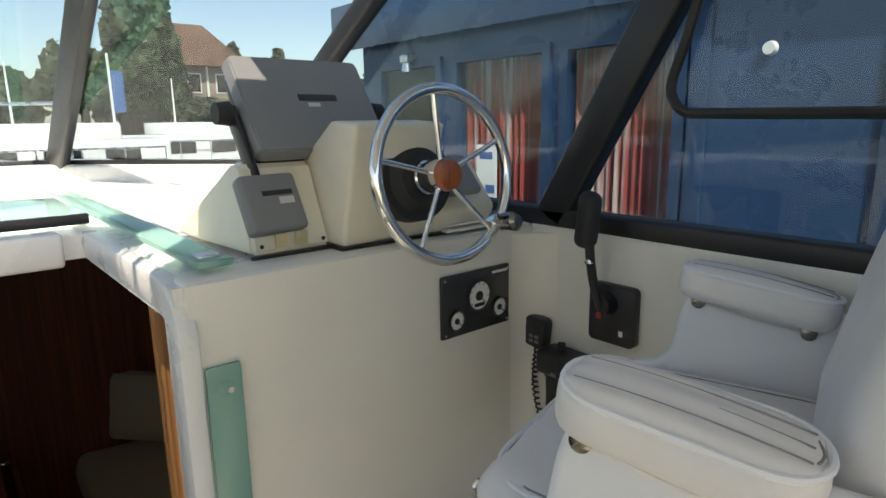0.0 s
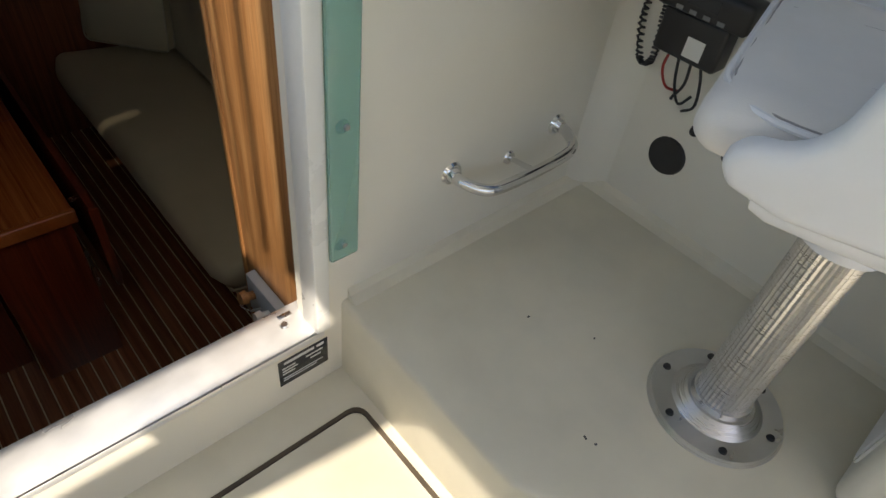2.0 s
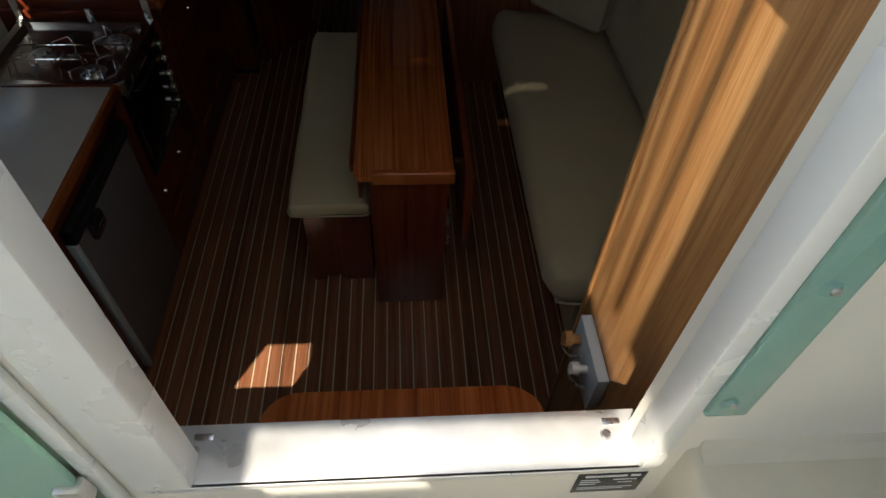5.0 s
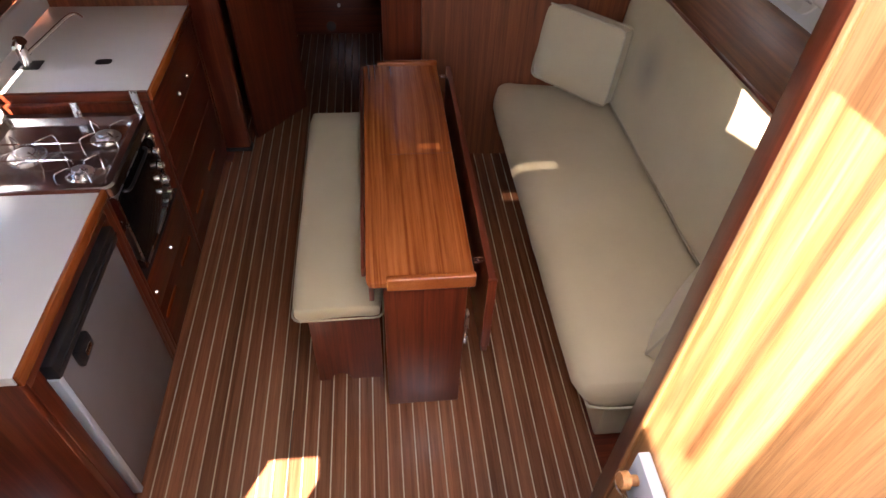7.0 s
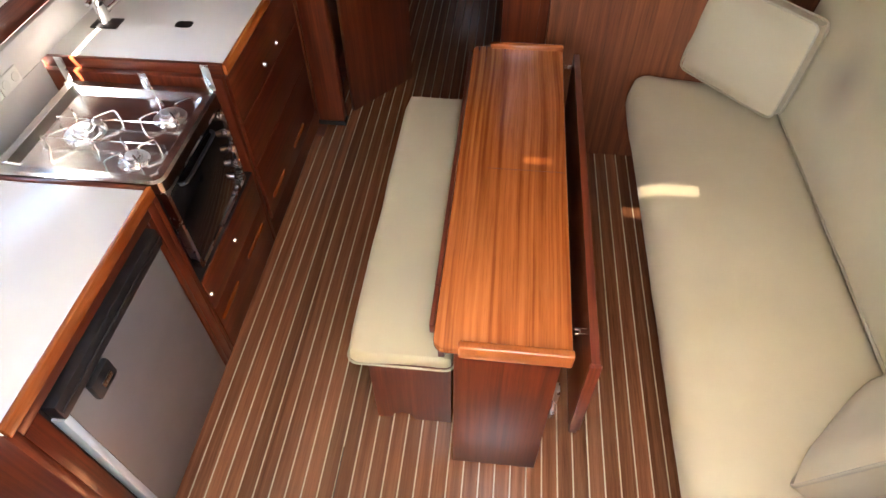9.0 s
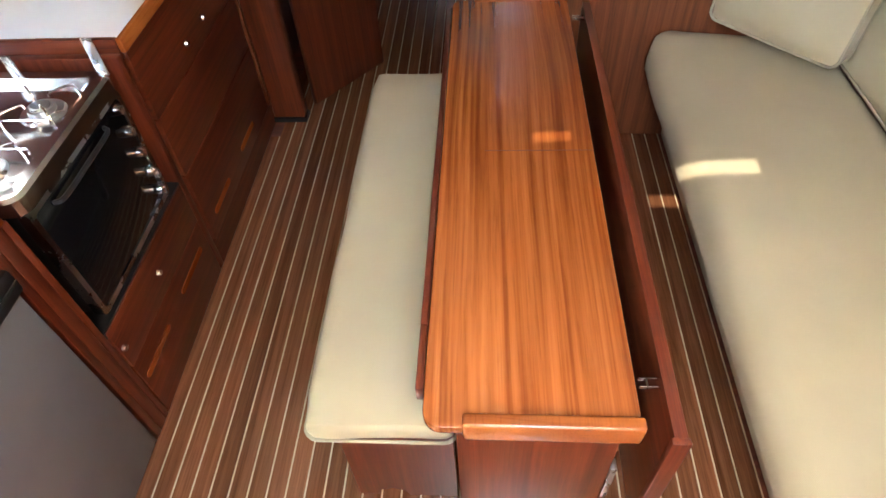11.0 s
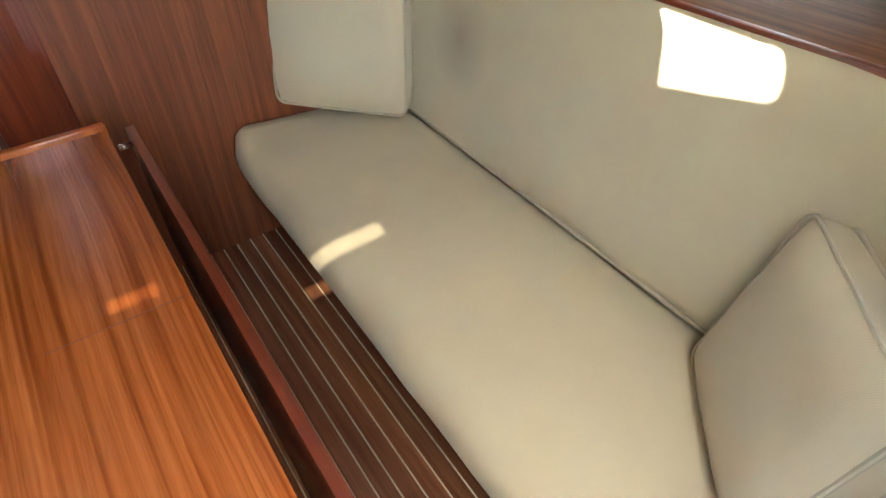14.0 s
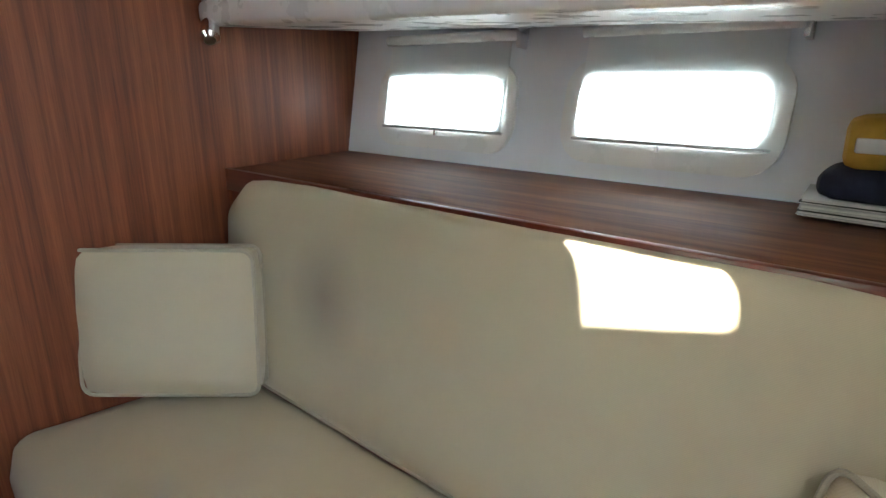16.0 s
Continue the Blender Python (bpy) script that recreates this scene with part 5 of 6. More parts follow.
part("emblem", box(SW - 0.0225, SW - 0.0219, -0.345, -0.335, 1.838, 1.85), M_PALEPRINT, thr, "", False)

# radio, microphone, cords
radio = thing("vhf_radio", "black marine radio box with two knobs on the side wall", "radio")
part("body", moved(box(-0.07, 0.0, -0.098, 0.098, -0.03, 0.028, 0.010, 3), Matrix.Translation((SW - 0.001, -0.245, 1.742))), M_BLACK, radio)
part("mount", box(SW - 0.055, SW - 0.0005, -0.31, -0.165, 1.62, 1.711, 0.008, 3), M_BLACK, radio)
for y in (-0.20, -0.30):
    part("knob", cyl((SW - 0.04, y, 1.7705), (SW - 0.04, y, 1.79), 0.010, 0.009, 14), M_RUBBER, radio)
part("display", box(SW - 0.0725, SW - 0.0712, -0.28, -0.215, 1.735, 1.758), M_DARKDIAL, radio)
for k in range(4):
    part("button", box(SW - 0.0728, SW - 0.0714, -0.30 + k * 0.03, -0.285 + k * 0.03, 1.718, 1.726), M_GREY, radio)
part("sticker", box(SW - 0.0558, SW - 0.0551, -0.275, -0.235, 1.632, 1.672), M_DIAL, radio, "white sticker", False)
mic = thing("radio_microphone", "black hand microphone hanging on its clip", "microphone")
part("body", moved(prism(rounded(-0.030, 0.030, -0.038, 0.038, 0.014, 4), "x", -0.036, -0.006, 0.004), Matrix.Translation((SW, -0.113, 1.792)) @ Matrix.Rotation(radians(6), 4, "X")), M_BLACK, mic)
for k in range(4):
    part("key", box(SW - 0.0385, SW - 0.036, -0.128 + (k % 2) * 0.017, -0.116 + (k % 2) * 0.017, 1.766 + (k // 2) * 0.012, 1.774 + (k // 2) * 0.012, 0.001), M_GREY, mic)
part("hook", box(SW - 0.0055, SW - 0.0003, -0.125, -0.10, 1.775, 1.81, 0.001), M_STEEL, mic)
coil = []
for k in range(150):
    t = k / 149
    c = smooth_line([(SW - 0.03, -0.118, 1.752), (SW - 0.03, -0.113, 1.66), (SW - 0.03, -0.138, 1.575), (SW - 0.03, -0.165, 1.585), (SW - 0.03, -0.16, 1.66), (SW - 0.035, -0.155, 1.715)], 30)
    p = c[min(len(c) - 1, int(t * (len(c) - 1)))]
    coil.append(p + Vector((0.007 * math.cos(k * 1.5), 0.007 * math.sin(k * 1.5), 0)))
part("cord", tube(coil, 0.0028, 5), M_RUBBER, mic, "coiled black cord")
for nm, col, pts in (("wire", M_RED, [(SW - 0.03, -0.20, 1.625), (SW - 0.028, -0.195, 1.58), (SW - 0.015, -0.21, 1.54), (SW - 0.002, -0.235, 1.535)]),
                     ("wire", M_RUBBER, [(SW - 0.03, -0.22, 1.625), (SW - 0.03, -0.235, 1.56), (SW - 0.02, -0.255, 1.52), (SW - 0.004, -0.27, 1.54)]),
                     ("wire", M_RUBBER, [(SW - 0.03, -0.25, 1.625), (SW - 0.03, -0.255, 1.57), (SW - 0.018, -0.235, 1.525), (SW - 0.004, -0.23, 1.515)]),
                     ("wire", M_RUBBER, [(SW - 0.03, -0.27, 1.625), (SW - 0.025, -0.285, 1.58), (SW - 0.02, -0.29, 1.53), (SW - 0.004, -0.262, 1.50)])):
    part(nm, tube(smooth_line(pts, 6), 0.0032, 6), col, radio)
spk = thing("wall_speaker", "round black speaker grille low on the side wall", "speaker")
part("grille", cyl((SW, -0.272, 1.385), (SW - 0.006, -0.272, 1.385), 0.047, 0.044, 32), M_RUBBER, spk)
cap = thing("cable_outlet", "small black cable outlet on the side wall", "outlet")
part("cap", cyl((SW, -0.31, 1.475), (SW - 0.012, -0.31, 1.475), 0.014, 0.010, 14), M_RUBBER, cap)
part("socket", prism(rounded(-0.43, -0.385, 1.445, 1.475, 0.012, 4), "x", SW - 0.006, SW), M_RUBBER, cap)

# foot rail
foot = thing("foot_rail", "bent chrome foot rail on the console face", "foot rail")
A0, A1 = (0.81, FACE, 1.413), (1.133, FACE, 1.421)
part("bar", tube(smooth_line([(0.81, FACE, 1.413), (0.812, FACE - 0.035, 1.411), (0.84, FACE - 0.075, 1.407), (0.90, FACE - 0.085, 1.405), (1.04, FACE - 0.085, 1.406), (1.105, FACE - 0.075, 1.411), (1.131, FACE - 0.035, 1.418), (1.133, FACE, 1.421)], 8), 0.0125, 14), M_CHROME, foot)
for p in (A0, A1):
    part("flange", joined(cyl(p, (p[0], FACE - 0.006, p[2]), 0.026, 0.022, 20), cyl((p[0], FACE - 0.006, p[2]), (p[0], FACE - 0.016, p[2]), 0.017, 0.014, 20)), M_CHROME, foot)
part("stay", joined(cyl((0.985, FACE, 1.385), (0.975, FACE - 0.08, 1.404), 0.006, 0.006, 10), cyl((0.985, FACE, 1.385), (0.985, FACE - 0.005, 1.385), 0.017, 0.014, 16), cyl((0.96, FACE - 0.085, 1.392), (1.0, FACE - 0.085, 1.392), 0.006, 0.006, 8)), M_CHROME, foot)

# hatch in the well, with its dark gasket
lid = thing("well_hatch", "cream moulded hatch lid with dark rubber gasket in the well", "hatch")
part("lid", prism(rounded(-0.30, 0.505, -1.35, -0.185, 0.025, 4), "z", WELL + 0.0005, WELL + 0.006, 0.001), M_NONSKID, lid)
part("gasket", ring(rounded(-0.312, 0.522, -1.362, -0.172, 0.032, 4), rounded(-0.302, 0.512, -1.352, -0.182, 0.026, 4), "z", WELL + 0.0003, WELL + 0.004), M_RUBBERBROWN, lid)

# helm chair: built about its pedestal, then turned
chair = thing("helm_chair", "white vinyl helm chair with armrests on aluminium pedestal", "chair")
cm = Matrix.Translation((0.965, -0.69, FH)) @ Matrix.Rotation(radians(16), 4, "Z")


def cpart(name, bm, material, parent, label=""):
    return part(name, moved(bm, cm), material, parent, label)


foot_plate = cpart("base_plate", joined(cyl((0, 0, 0), (0, 0, 0.012), 0.128, 0.122, 40), cyl((0, 0, 0.012), (0, 0, 0.032), 0.085, 0.062, 40)), M_ALU, chair, "round cast aluminium foot")
cpart("neck_ring", cyl((0, 0, 0.032), (0, 0, 0.045), 0.056, 0.054, 36), M_STEEL, foot_plate)
for k in range(6):
    t = radians(60 * k + 20)
    cpart("bolt", cyl((0.105 * math.cos(t), 0.105 * math.sin(t), 0.0122), (0.105 * math.cos(t), 0.105 * math.sin(t), 0.017), 0.008, 0.006, 10), M_RUBBER, foot_plate)


def fluted(r, z0, z1, n=36):
    pts = []
    for i in range(n * 2):
        t = math.pi * i / n
        rr = r if i % 2 else r - 0.0022
        pts.append((rr * math.cos(t), rr * math.sin(t)))
    return prism(pts, "z", z0, z1)


cpart("post", fluted(0.048, 0.045, 0.47), M_ALU, chair, "fluted aluminium post")
cpart("swivel_collar", cyl((0, 0, 0.43), (0, 0, 0.535), 0.062, 0.066, 32), M_SHELL, chair)
cpart("lock_knob", joined(cyl((-0.045, 0.045, 0.495), (-0.066, 0.066, 0.495), 0.010, 0.010, 10), cyl((-0.064, 0.064, 0.495), (-0.082, 0.082, 0.495), 0.021, 0.019, 8)), M_SHELL, chair, "white plastic lock knob")


def shell_side(sgn):
    """Side of the moulded seat shell: high at the arm, cut low at the front, thick and round."""
    pts = [(0.178, 0.605), (0.193, 0.632), (0.176, 0.655), (0.138, 0.662), (0.112, 0.69), (0.10, 0.76), (0.085, 0.80), (-0.19, 0.79), (-0.235, 0.80), (-0.245, 0.72), (-0.215, 0.64), (-0.16, 0.622), (0.0, 0.597), (0.115, 0.591)]
    return prism(pts, "x", sgn * 0.268 - 0.02, sgn * 0.268 + 0.02, 0.014, 3)


cpart("shell_side", shell_side(-1), M_SHELL, chair)
cpart("shell_side", shell_side(1), M_SHELL, chair)
cpart("shell_pan", cushion(-0.25, 0.25, -0.20, 0.155, 0.552, 0.614, 0.030, 0.0, 10), M_SHELL, chair)
cpart("shell_back", moved(box(-0.28, 0.28, -0.02, 0.02, 0.0, 0.55, 0.018, 3), Matrix.Translation((0, -0.235, 0.62)) @ Matrix.Rotation(radians(14), 4, "X")), M_SHELL, chair)


def padded(w, l, h, r, ribs, m, name, parent, oval=0.0):
    """A vinyl pad with stitched ribs across and piping round its top edge."""
    bm = cushion(-w / 2, w / 2, -l / 2, l / 2, -h / 2, h / 2, r, 0.008, 16)
    for v in bm.verts:
        if v.co.z > 0:
            v.co.z += 0.0022 * abs(math.sin(math.pi * ribs * (v.co.x / w + 0.5))) if abs(v.co.x) < w * 0.42 else 0
        k = max(0.0, (abs(v.co.y) - l * 0.5 + w * 0.5) / (w * 0.5))
        v.co.x *= 1 - oval * (1 - math.sqrt(max(0.0, 1 - min(1.0, k) ** 2)))
    p = part(name, moved(bm, cm @ m), M_VINYL, parent)
    pts = [m @ Vector((x, y, h / 2 - r * 0.22)) for x, y in rounded(-w / 2 + r * 0.22, w / 2 - r * 0.22, -l / 2 + r * 0.22, l / 2 - r * 0.22, min(w, l) * (0.44 if oval else 0.2), 6)]
    part("piping", tube([cm @ q for q in pts], 0.0042, 7, True), M_SHELL, p)
    ins = r * 0.22 + 0.007
    low = h / 2 - r * (1 - math.sqrt(max(0.0, 1 - max(0.0, 1 - ins / r) ** 2))) + 0.0012
    part("seam", tube([cm @ m @ Vector((x, y, low)) for x, y in rounded(-w / 2 + ins, w / 2 - ins, -l / 2 + ins, l / 2 - ins, min(w, l) * (0.42 if oval else 0.19), 6)], 0.0014, 5, True), M_STITCH, p)
    for k in range(1, 4):
        x = -w * 0.42 + w * 0.84 * k / 4
        part("stitch_line", tube([cm @ m @ Vector((x, -l * 0.42 + l * 0.84 * i / 8, h / 2 + 0.0078 * max(0, 1 - (2 * x / w) ** 2) * max(0, 1 - (-0.84 + 1.68 * i / 8) ** 2) + 0.0005)) for i in range(9)], 0.0011, 4), M_STITCH, p)
    return p


padded(0.47, 0.43, 0.075, 0.036, 5, Matrix.Translation((0, 0.02, 0.628)), "seat_pad", chair)
padded(0.48, 0.50, 0.10, 0.045, 5, Matrix.Translation((0, -0.215, 0.92)) @ Matrix.Rotation(radians(104), 4, "X") @ Matrix.Rotation(radians(180), 4, "Z"), "back_pad", chair)
for sgn in (-1, 1):
    ar = padded(0.112, 0.242, 0.054, 0.022, 3, Matrix.Translation((sgn * 0.262, -0.017, 0.808)) @ Matrix.Rotation(radians(8), 4, "X") @ Matrix.Rotation(radians(sgn * 4), 4, "Y"), "armrest", chair, 0.85)
    for side in (-1, 1):
        x = sgn * 0.268 + side * 0.0225
        cpart("rail", tube([(x, 0.067, 0.786), (x, -0.014, 0.769), (x, -0.095, 0.758)], 0.0045, 6), M_VINYL, ar)
        for yy, zz in ((0.067, 0.789), (-0.095, 0.763)):
            cpart("bolt_cap", joined(cyl((x, yy, zz), (x + side * 0.010, yy, zz), 0.0115, 0.0115, 16), cyl((x + side * 0.010, yy, zz), (x + side * 0.014, yy, zz), 0.0115, 0.006, 16)), M_BOLT, ar, "dark chrome bolt cap")

# locker behind the chair
lk = thing("stern_locker", "cream moulded locker with a framed lid behind the chair", "locker")
part("body", box(0.95, 1.30, -1.75, -0.91, FH, FH + 0.40, 0.03, 4), M_GEL, lk)
part("lid", box(1.02, 1.30, -0.909, -0.902, FH + 0.06, FH + 0.34, 0.003), M_SHELL, lk)
part("lid_edge", ring(rounded(1.005, 1.305, FH + 0.045, FH + 0.355, 0.03, 4), rounded(1.017, 1.293, FH + 0.057, FH + 0.343, 0.025, 4), "y", -0.913, -0.906), M_GELW, lk)
for i, (x, y, l) in enumerate(((0.83, -0.33, 0.006), (0.71, -0.58, 0.008), (0.715, -0.60, 0.005), (0.90, -0.45, 0.004))):
    g = thing("grit", "tiny dark crumb of dirt on the platform", "dirt", "grit")
    part("crumb", moved(box(-l / 2, l / 2, -0.0018, 0.0018, 0, 0.002, 0.0006), Matrix.Translation((x, y, FH)) @ Matrix.Rotation(i * 1.3, 4, "Z")), M_LETTER, g)

# ---- outside: harbour ----
structure("water", box(-200, 200, -200, 200, -0.5, -0.4), M_WATER, "green-grey harbour water", "water", False)
structure("deck_forward", prism([(-1.5, 4.41), (1.2, 4.41), (0.8, 5.6), (0.0, 6.8), (-0.9, 5.6)], "z", 1.0, 2.0, 0.02), M_GELW, "white foredeck beyond the windscreen", "deck")

hb = thing("houseboat", "blue wooden houseboat with large windows alongside", "houseboat")
HX = 3.3
part("wall", joined(box(HX, HX + 0.1, -6.0, 3.62, -0.4, 1.70), box(HX, HX + 0.1, -6.0, 3.62, 2.73, 2.95), box(HX, HX + 0.1, 2.44, 2.60, 1.70, 2.73), box(HX, HX + 0.1, 1.43, 1.55, 1.70, 2.73),
                    box(HX, HX + 0.1, -6.0, 0.64, 1.70, 2.73), box(HX, HX + 0.1, 3.40, 3.62, 1.70, 2.73), box(HX, HX + 3.2, 3.56, 3.66, -0.4, 2.95), box(HX, HX + 3.2, -6.1, -6.0, -0.4, 2.95), box(HX + 3.2, HX + 3.3, -6.0, 3.6, -0.4, 2.95)), M_BLUE, hb)
part("roof", joined(box(HX - 0.09, HX + 3.5, -6.3, 3.95, 2.97, 3.10, 0.02), box(HX - 0.12, HX - 0.09, -6.3, 3.98, 2.90, 3.28, 0.008)), M_BLUE, hb, "overhanging blue roof edge")
for y0, y1 in ((0.66, 1.42), (1.56, 2.43), (2.61, 3.39)):
    w = part("window", ring(rounded(y0 - 0.03, y1 + 0.03, 1.67, 2.76, 0.01, 2), rounded(y0 + 0.03, y1 - 0.03, 1.73, 2.70, 0.008, 2), "x", HX - 0.03, HX + 0.05), M_BLUEDARK, hb)
    part("pane", box(HX + 0.01, HX + 0.016, y0 + 0.028, y1 - 0.028, 1.728, 2.702), M_HBGLASS, w, "reflecting window pane").visible_shadow = False
    if y0 < 2.5:
        bmc = bmesh.new()
        k = 60
        lo, hi = [], []
        for i in range(k + 1):
            y = y0 + (y1 - y0) * i / k
            x = HX + 0.12 + 0.016 * math.sin(i * 1.35) + 0.008 * math.sin(i * 0.5)
            lo.append(bmc.verts.new((x, y, 1.60)))
            hi.append(bmc.verts.new((x, y, 2.80)))
        for i in range(k):
            bmc.faces.new((lo[i], lo[i + 1], hi[i + 1], hi[i]))
        bmesh.ops.solidify(bmc, geom=bmc.faces[:], thickness=0.004)
        part("curtain", bmc, M_CURTAIN, w, "red and white striped curtain")
for y in (0.56, -0.30, -1.2, -2.2):
    part("corner_board", box(HX - 0.025, HX - 0.001, y - 0.05, y + 0.05, 0.3, 2.9, 0.004), M_BLUEDARK, hb)
part("wall_lamp", joined(box(HX - 0.1, HX - 0.001, 2.9, 3.0, 2.74, 2.80, 0.01), cyl((HX - 0.06, 2.95, 2.74), (HX - 0.06, 2.95, 2.67), 0.035, 0.045, 16)), M_STEEL, hb)
fl = thing("house_lamp", "round pale lamp on the houseboat wall", "lamp")
part("globe", cyl((HX - 0.001, 0.23, 2.60), (HX - 0.03, 0.23, 2.60), 0.035, 0.028, 20), M_DIAL, fl)
sg = thing("window_notice", "white paper notice with blue and green print", "notice")
part("sheet", box(HX - 0.036, HX - 0.032, 1.98, 2.18, 1.74, 2.12), M_DIAL, sg)
part("print", joined(box(HX - 0.0372, HX - 0.0362, 2.0, 2.09, 1.78, 1.84), box(HX - 0.0372, HX - 0.0362, 2.02, 2.15, 2.02, 2.07)), M_PRINTBLUE, sg, "", False)

# moored white boats
for k, (bx, by, L, yaw) in enumerate(((1.5, 17.0, 9.0, 82), (6.5, 21.0, 10.0, 95), (-5.0, 19.0, 10.0, 90))):
    mb = thing("motor_cruiser", "white moored motor cruiser with dark cabin windows", "boat", "moored boats")
    M = Matrix.Translation((bx, by, -0.4)) @ Matrix.Rotation(radians(yaw), 4, "Z")
    hull_pts = [(-1.5, -L / 2), (1.5, -L / 2), (1.6, L * 0.15), (0.9, L * 0.4), (0.0, L / 2), (-0.9, L * 0.4), (-1.6, L * 0.15)]
    part("hull", moved(prism(hull_pts, "z", 0.0, 1.5, 0.05), M), M_GELW, mb)
    part("cabin", moved(prism([(-1.2, -L * 0.42), (1.2, -L * 0.42), (1.25, L * 0.12), (0.6, L * 0.28), (-0.6, L * 0.28), (-1.25, L * 0.12)], "z", 1.5, 2.35, 0.08), M), M_GELW, mb)
    part("wheelhouse", moved(prism([(-1.1, -L * 0.30), (1.1, -L * 0.30), (1.0, 0.2), (-1.0, 0.2)], "z", 2.35, 2.75, 0.06), M), M_GELW, mb)
    for sx in (-1, 1):
        for j in range(4):
            y = -L * 0.34 + j * L * 0.14
            part("cabin_window", moved(box(sx * 1.235 - 0.03, sx * 1.235 + 0.03, y, y + L * 0.085, 1.75, 2.12, 0.02), M), M_OVENGLASS, mb)
    for j in range(9):
        y = -L * 0.4 + j * L * 0.1
        for sx in (-1, 1):
            part("stanchion", moved(cyl((sx * 1.45 * min(1, 1.25 - 0.5 * max(0, j - 4) / 4), y, 1.5), (sx * 1.45 * min(1, 1.25 - 0.5 * max(0, j - 4) / 4), y, 2.15), 0.018, n=6), M), M_STEEL, mb)
    for sx in (-1, 1):
        part("guard_rail", moved(tube([(sx * 1.45 * min(1, 1.25 - 0.5 * max(0, j - 4) / 4), -L * 0.4 + j * L * 0.1, 2.15) for j in range(9)], 0.02, 6), M), M_STEEL, mb)
    part("mast", moved(cyl((0, -0.5, 2.75), (0, -0.5, 4.2), 0.03, 0.02, 8), M), M_GELW, mb)
# own pulpit rail
pul = thing("pulpit_rail", "thin chrome pulpit rail on the foredeck", "rail")
part("rail", tube(smooth_line([(1.05, 4.1, 2.45), (0.55, 5.3, 2.47), (0.0, 6.35, 2.5), (-0.55, 5.3, 2.47), (-1.05, 4.1, 2.45)], 8), 0.014, 8), M_STEEL, pul)
for p in ((1.05, 4.1), (0.55, 5.3), (0.0, 6.3), (-0.55, 5.3), (-1.05, 4.1)):
    part("post", cyl((p[0], p[1], 1.94), (p[0], p[1], 2.46), 0.012, n=8), M_STEEL, pul)
flag = thing("small_flag", "small blue flag on a thin staff", "flag")
part("staff", cyl((4.0, 16.0, -0.4), (4.0, 16.0, 4.0), 0.03, n=8), M_GELW, flag)
part("cloth", box(4.02, 4.3, 15.99, 16.01, 2.6, 3.6), M_PRINTBLUE, flag)

# shore: bank, house, trees
structure("ground", box(-200, 200, 32, 200, -0.4, 1.0), M_GRASS, "grassy shore behind the harbour", "ground", False)
hs = thing("house", "large brown-roofed house among trees on the shore", "house")
hy = 48.0
part("wall", box(13.5, 20.5, hy, hy + 9, 1.0, 6.7), M_HOUSE, hs)
part("roof", prism([(12.7, 6.6), (21.3, 6.6), (17.6, 9.5), (15.2, 9.5)], "y", hy - 0.9, hy + 10, 0.02), M_ROOF, hs)
for fx in (14.3, 16.4, 18.6):
    for fz in (2.0, 4.6):
        w = part("window", box(fx, fx + 1.1, hy - 0.08, hy, fz, fz + 1.5, 0.02), M_GELW, hs)
        part("pane", box(fx + 0.1, fx + 1.0, hy - 0.1, hy - 0.081, fz + 0.1, fz + 1.4), M_OVENGLASS, w)
part("dormer", box(17.6, 18.6, hy - 0.6, hy + 1, 7.3, 8.1, 0.05), M_OVENGLASS, hs)
part("down_pipe", box(17.9, 18.05, hy - 0.12, hy - 0.02, 1.0, 6.6), M_GELW, hs)


def leaf_mesh(seed, n, spread, conifer):
    r_ = random.Random(seed)
    verts, faces = [], []
    for i in range(n):
        if conifer:
            h = r_.random() ** 0.8
            rad = (1 - h) * spread[0] * (0.55 + 0.45 * r_.random()) + 0.1
            a = r_.uniform(0, 6.283)
            c = Vector((rad * math.cos(a), rad * math.sin(a), h * spread[2] + r_.uniform(-0.3, 0.3)))
        else:
            d = Vector((r_.gauss(0, 1), r_.gauss(0, 1), r_.gauss(0, 1))).normalized()
            lump = 0.75 + 0.45 * noise.noise(d * 2.3 + Vector((seed, 0, 0)))
            c = Vector((d.x * spread[0], d.y * spread[1], d.z * spread[2])) * lump * (r_.random() ** 0.35)
            c.z += spread[2]
        s = r_.uniform(0.22, 0.5)
        e = Euler((r_.uniform(0, 6.3), r_.uniform(0, 6.3), r_.uniform(0, 6.3))).to_matrix()
        b = len(verts)
        for q in ((-s, -s * 0.6, 0), (s, -s * 0.5, 0.1), (s * 0.9, s * 0.6, 0), (-s * 0.8, s * 0.7, 0.12)):
            verts.append(c + e @ Vector(q))
        faces.append((b, b + 1, b + 2, b + 3))
    me = bpy.data.meshes.new("crown")
    me.from_pydata(verts, [], faces)
    me.materials.append(M_LEAF)
    return me


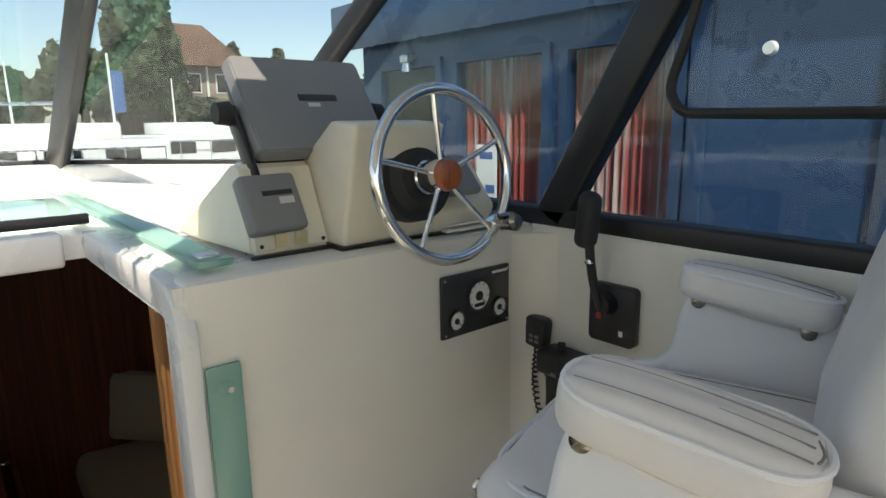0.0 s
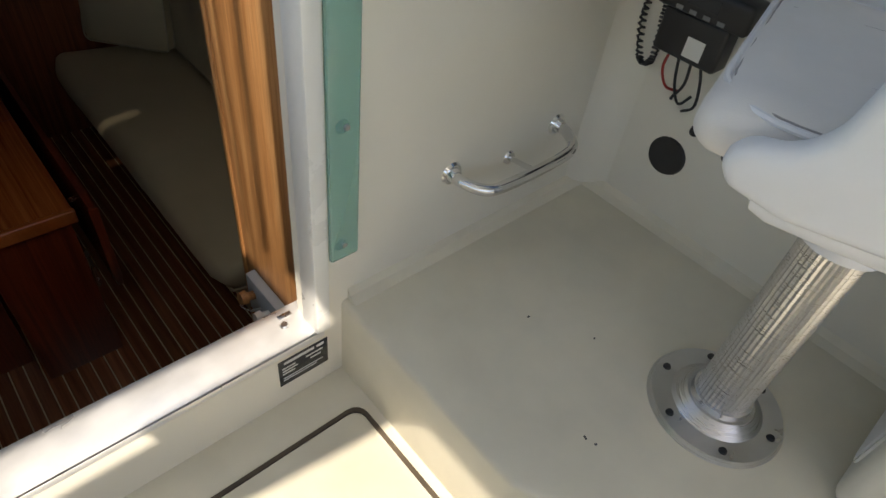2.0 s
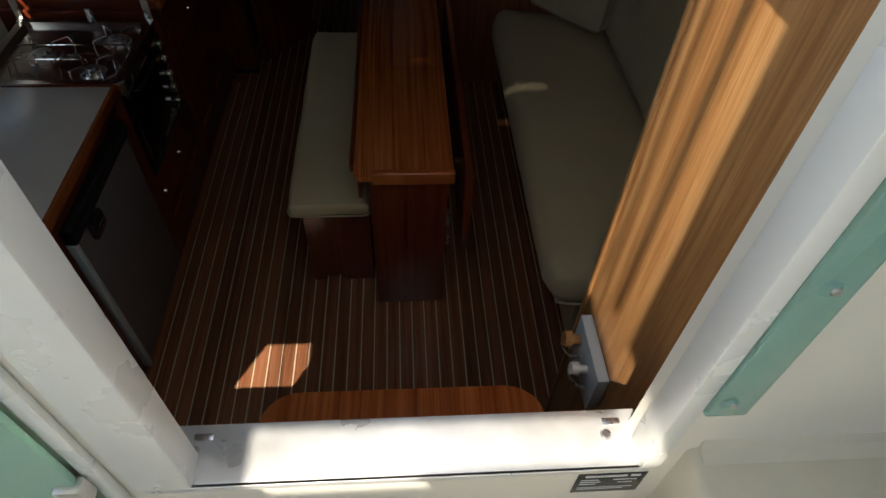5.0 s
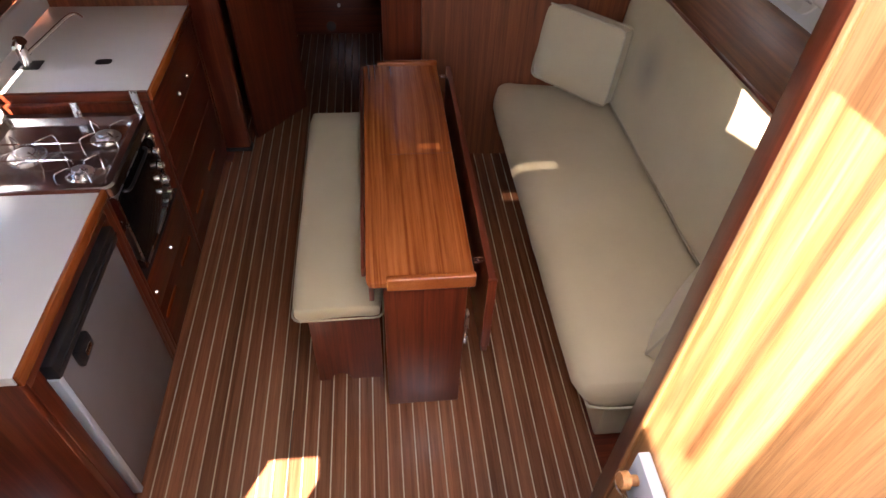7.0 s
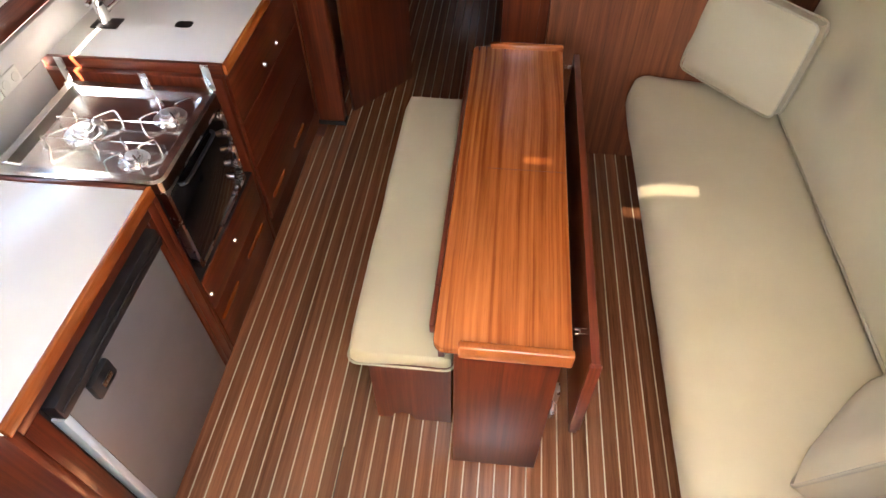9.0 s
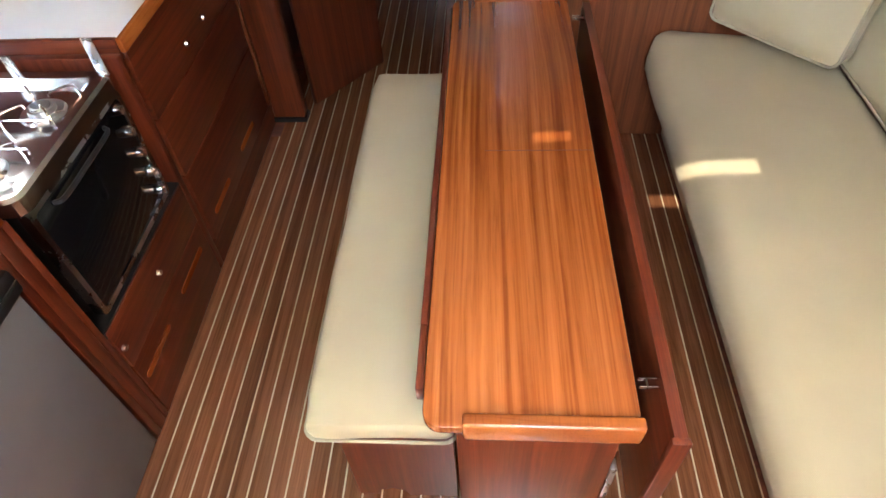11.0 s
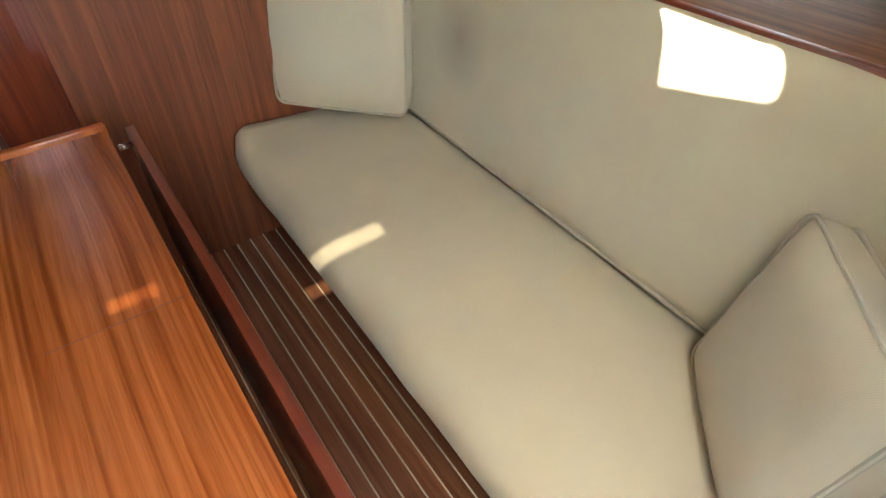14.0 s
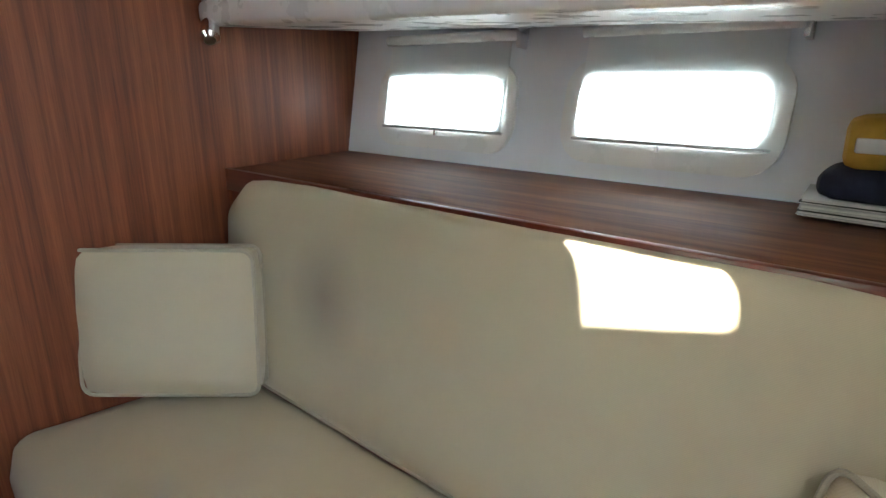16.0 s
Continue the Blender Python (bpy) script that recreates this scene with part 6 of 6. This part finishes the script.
def tree(x, y, h, w, seed, conifer=False):
    t = thing("conifer_tree" if conifer else "broadleaf_tree", "tall dark green conifer on the shore" if conifer else "leafy green tree on the shore", "tree", "shore trees")
    part("trunk", joined(cyl((x, y, 1.0), (x, y, 1.0 + h * 0.5), 0.35, 0.18, 10), cyl((x, y, 1 + h * 0.35), (x + w * 0.3, y, 1 + h * 0.62), 0.14, 0.05, 8), cyl((x, y, 1 + h * 0.3), (x - w * 0.3, y + 0.4, 1 + h * 0.6), 0.14, 0.05, 8),
                         cyl((x, y, 1 + h * 0.5), (x, y, 1 + h * 0.85), 0.18, 0.05, 8)), M_BARK, t)
    o = new("crown", leaf_mesh(seed, 2600, (w, w, h * 0.9 if conifer else h * 0.36), conifer))
    o.location = (x, y, 1.0 + (h * 0.12 if conifer else h * 0.25))
    o.parent = t


for k, a in enumerate(((11.6, 44, 13.5, 2.4, True), (13.8, 45.5, 12.5, 2.2, True), (8.2, 42, 6.5, 2.6, False), (10.2, 41, 6.0, 2.4, False), (22.2, 53, 7.5, 1.8, True), (24.0, 51, 7.0, 2.0, False), (26.0, 52, 7.2, 2.0, True),
                       (30.5, 48, 5.5, 3.0, False), (16, 43, 3.2, 2.2, False), (4.0, 44, 5.0, 3.0, False), (34, 46, 6.5, 3.2, False), (39, 44, 7, 3.4, False))):
    tree(a[0], a[1], a[2], a[3], 11 + k, a[4])

# ---- striped cabin sole: teak planks and pale holly strips ----
PITCH = 0.0512
n = 0
sole = bpy.data.objects["floor"]


def strip_mesh(name, w, material, y0, y1):
    bm = box(-w / 2, w / 2, y0, y1, -0.0078, 0.0, 0.0008, 1)
    me = bpy.data.meshes.new(name)
    bm.to_mesh(me)
    bm.free()
    me.materials.append(material)
    return me


mesh_long, mesh_short = strip_mesh("plank", 0.0462, M_PLANK, 0.002, 4.29), strip_mesh("plank", 0.0462, M_PLANK, 0.002, 2.715)
holly_long, holly_short = strip_mesh("holly_strip", 0.0044, M_HOLLY, 0.002, 4.29), strip_mesh("holly_strip", 0.0044, M_HOLLY, 0.002, 2.715)
for i in range(-17, 16):
    x = 0.012 + i * PITCH
    if not -0.87 < x < 0.78:
        continue
    long = -0.85 < x < 0.17
    for me, off in ((mesh_long if long else mesh_short, 0.0), (holly_long if long else holly_short, PITCH / 2)):
        o = new(me.name.split(".")[0], me)
        o.location = (x + off, 0, 0)
        o.parent = sole
structure("trim_sole_hatch", joined(box(-0.372, -0.369, 0.35, 1.10, -0.001, 0.0006)), M_BLACK, "thin joint of a lift-up sole panel", "trim")
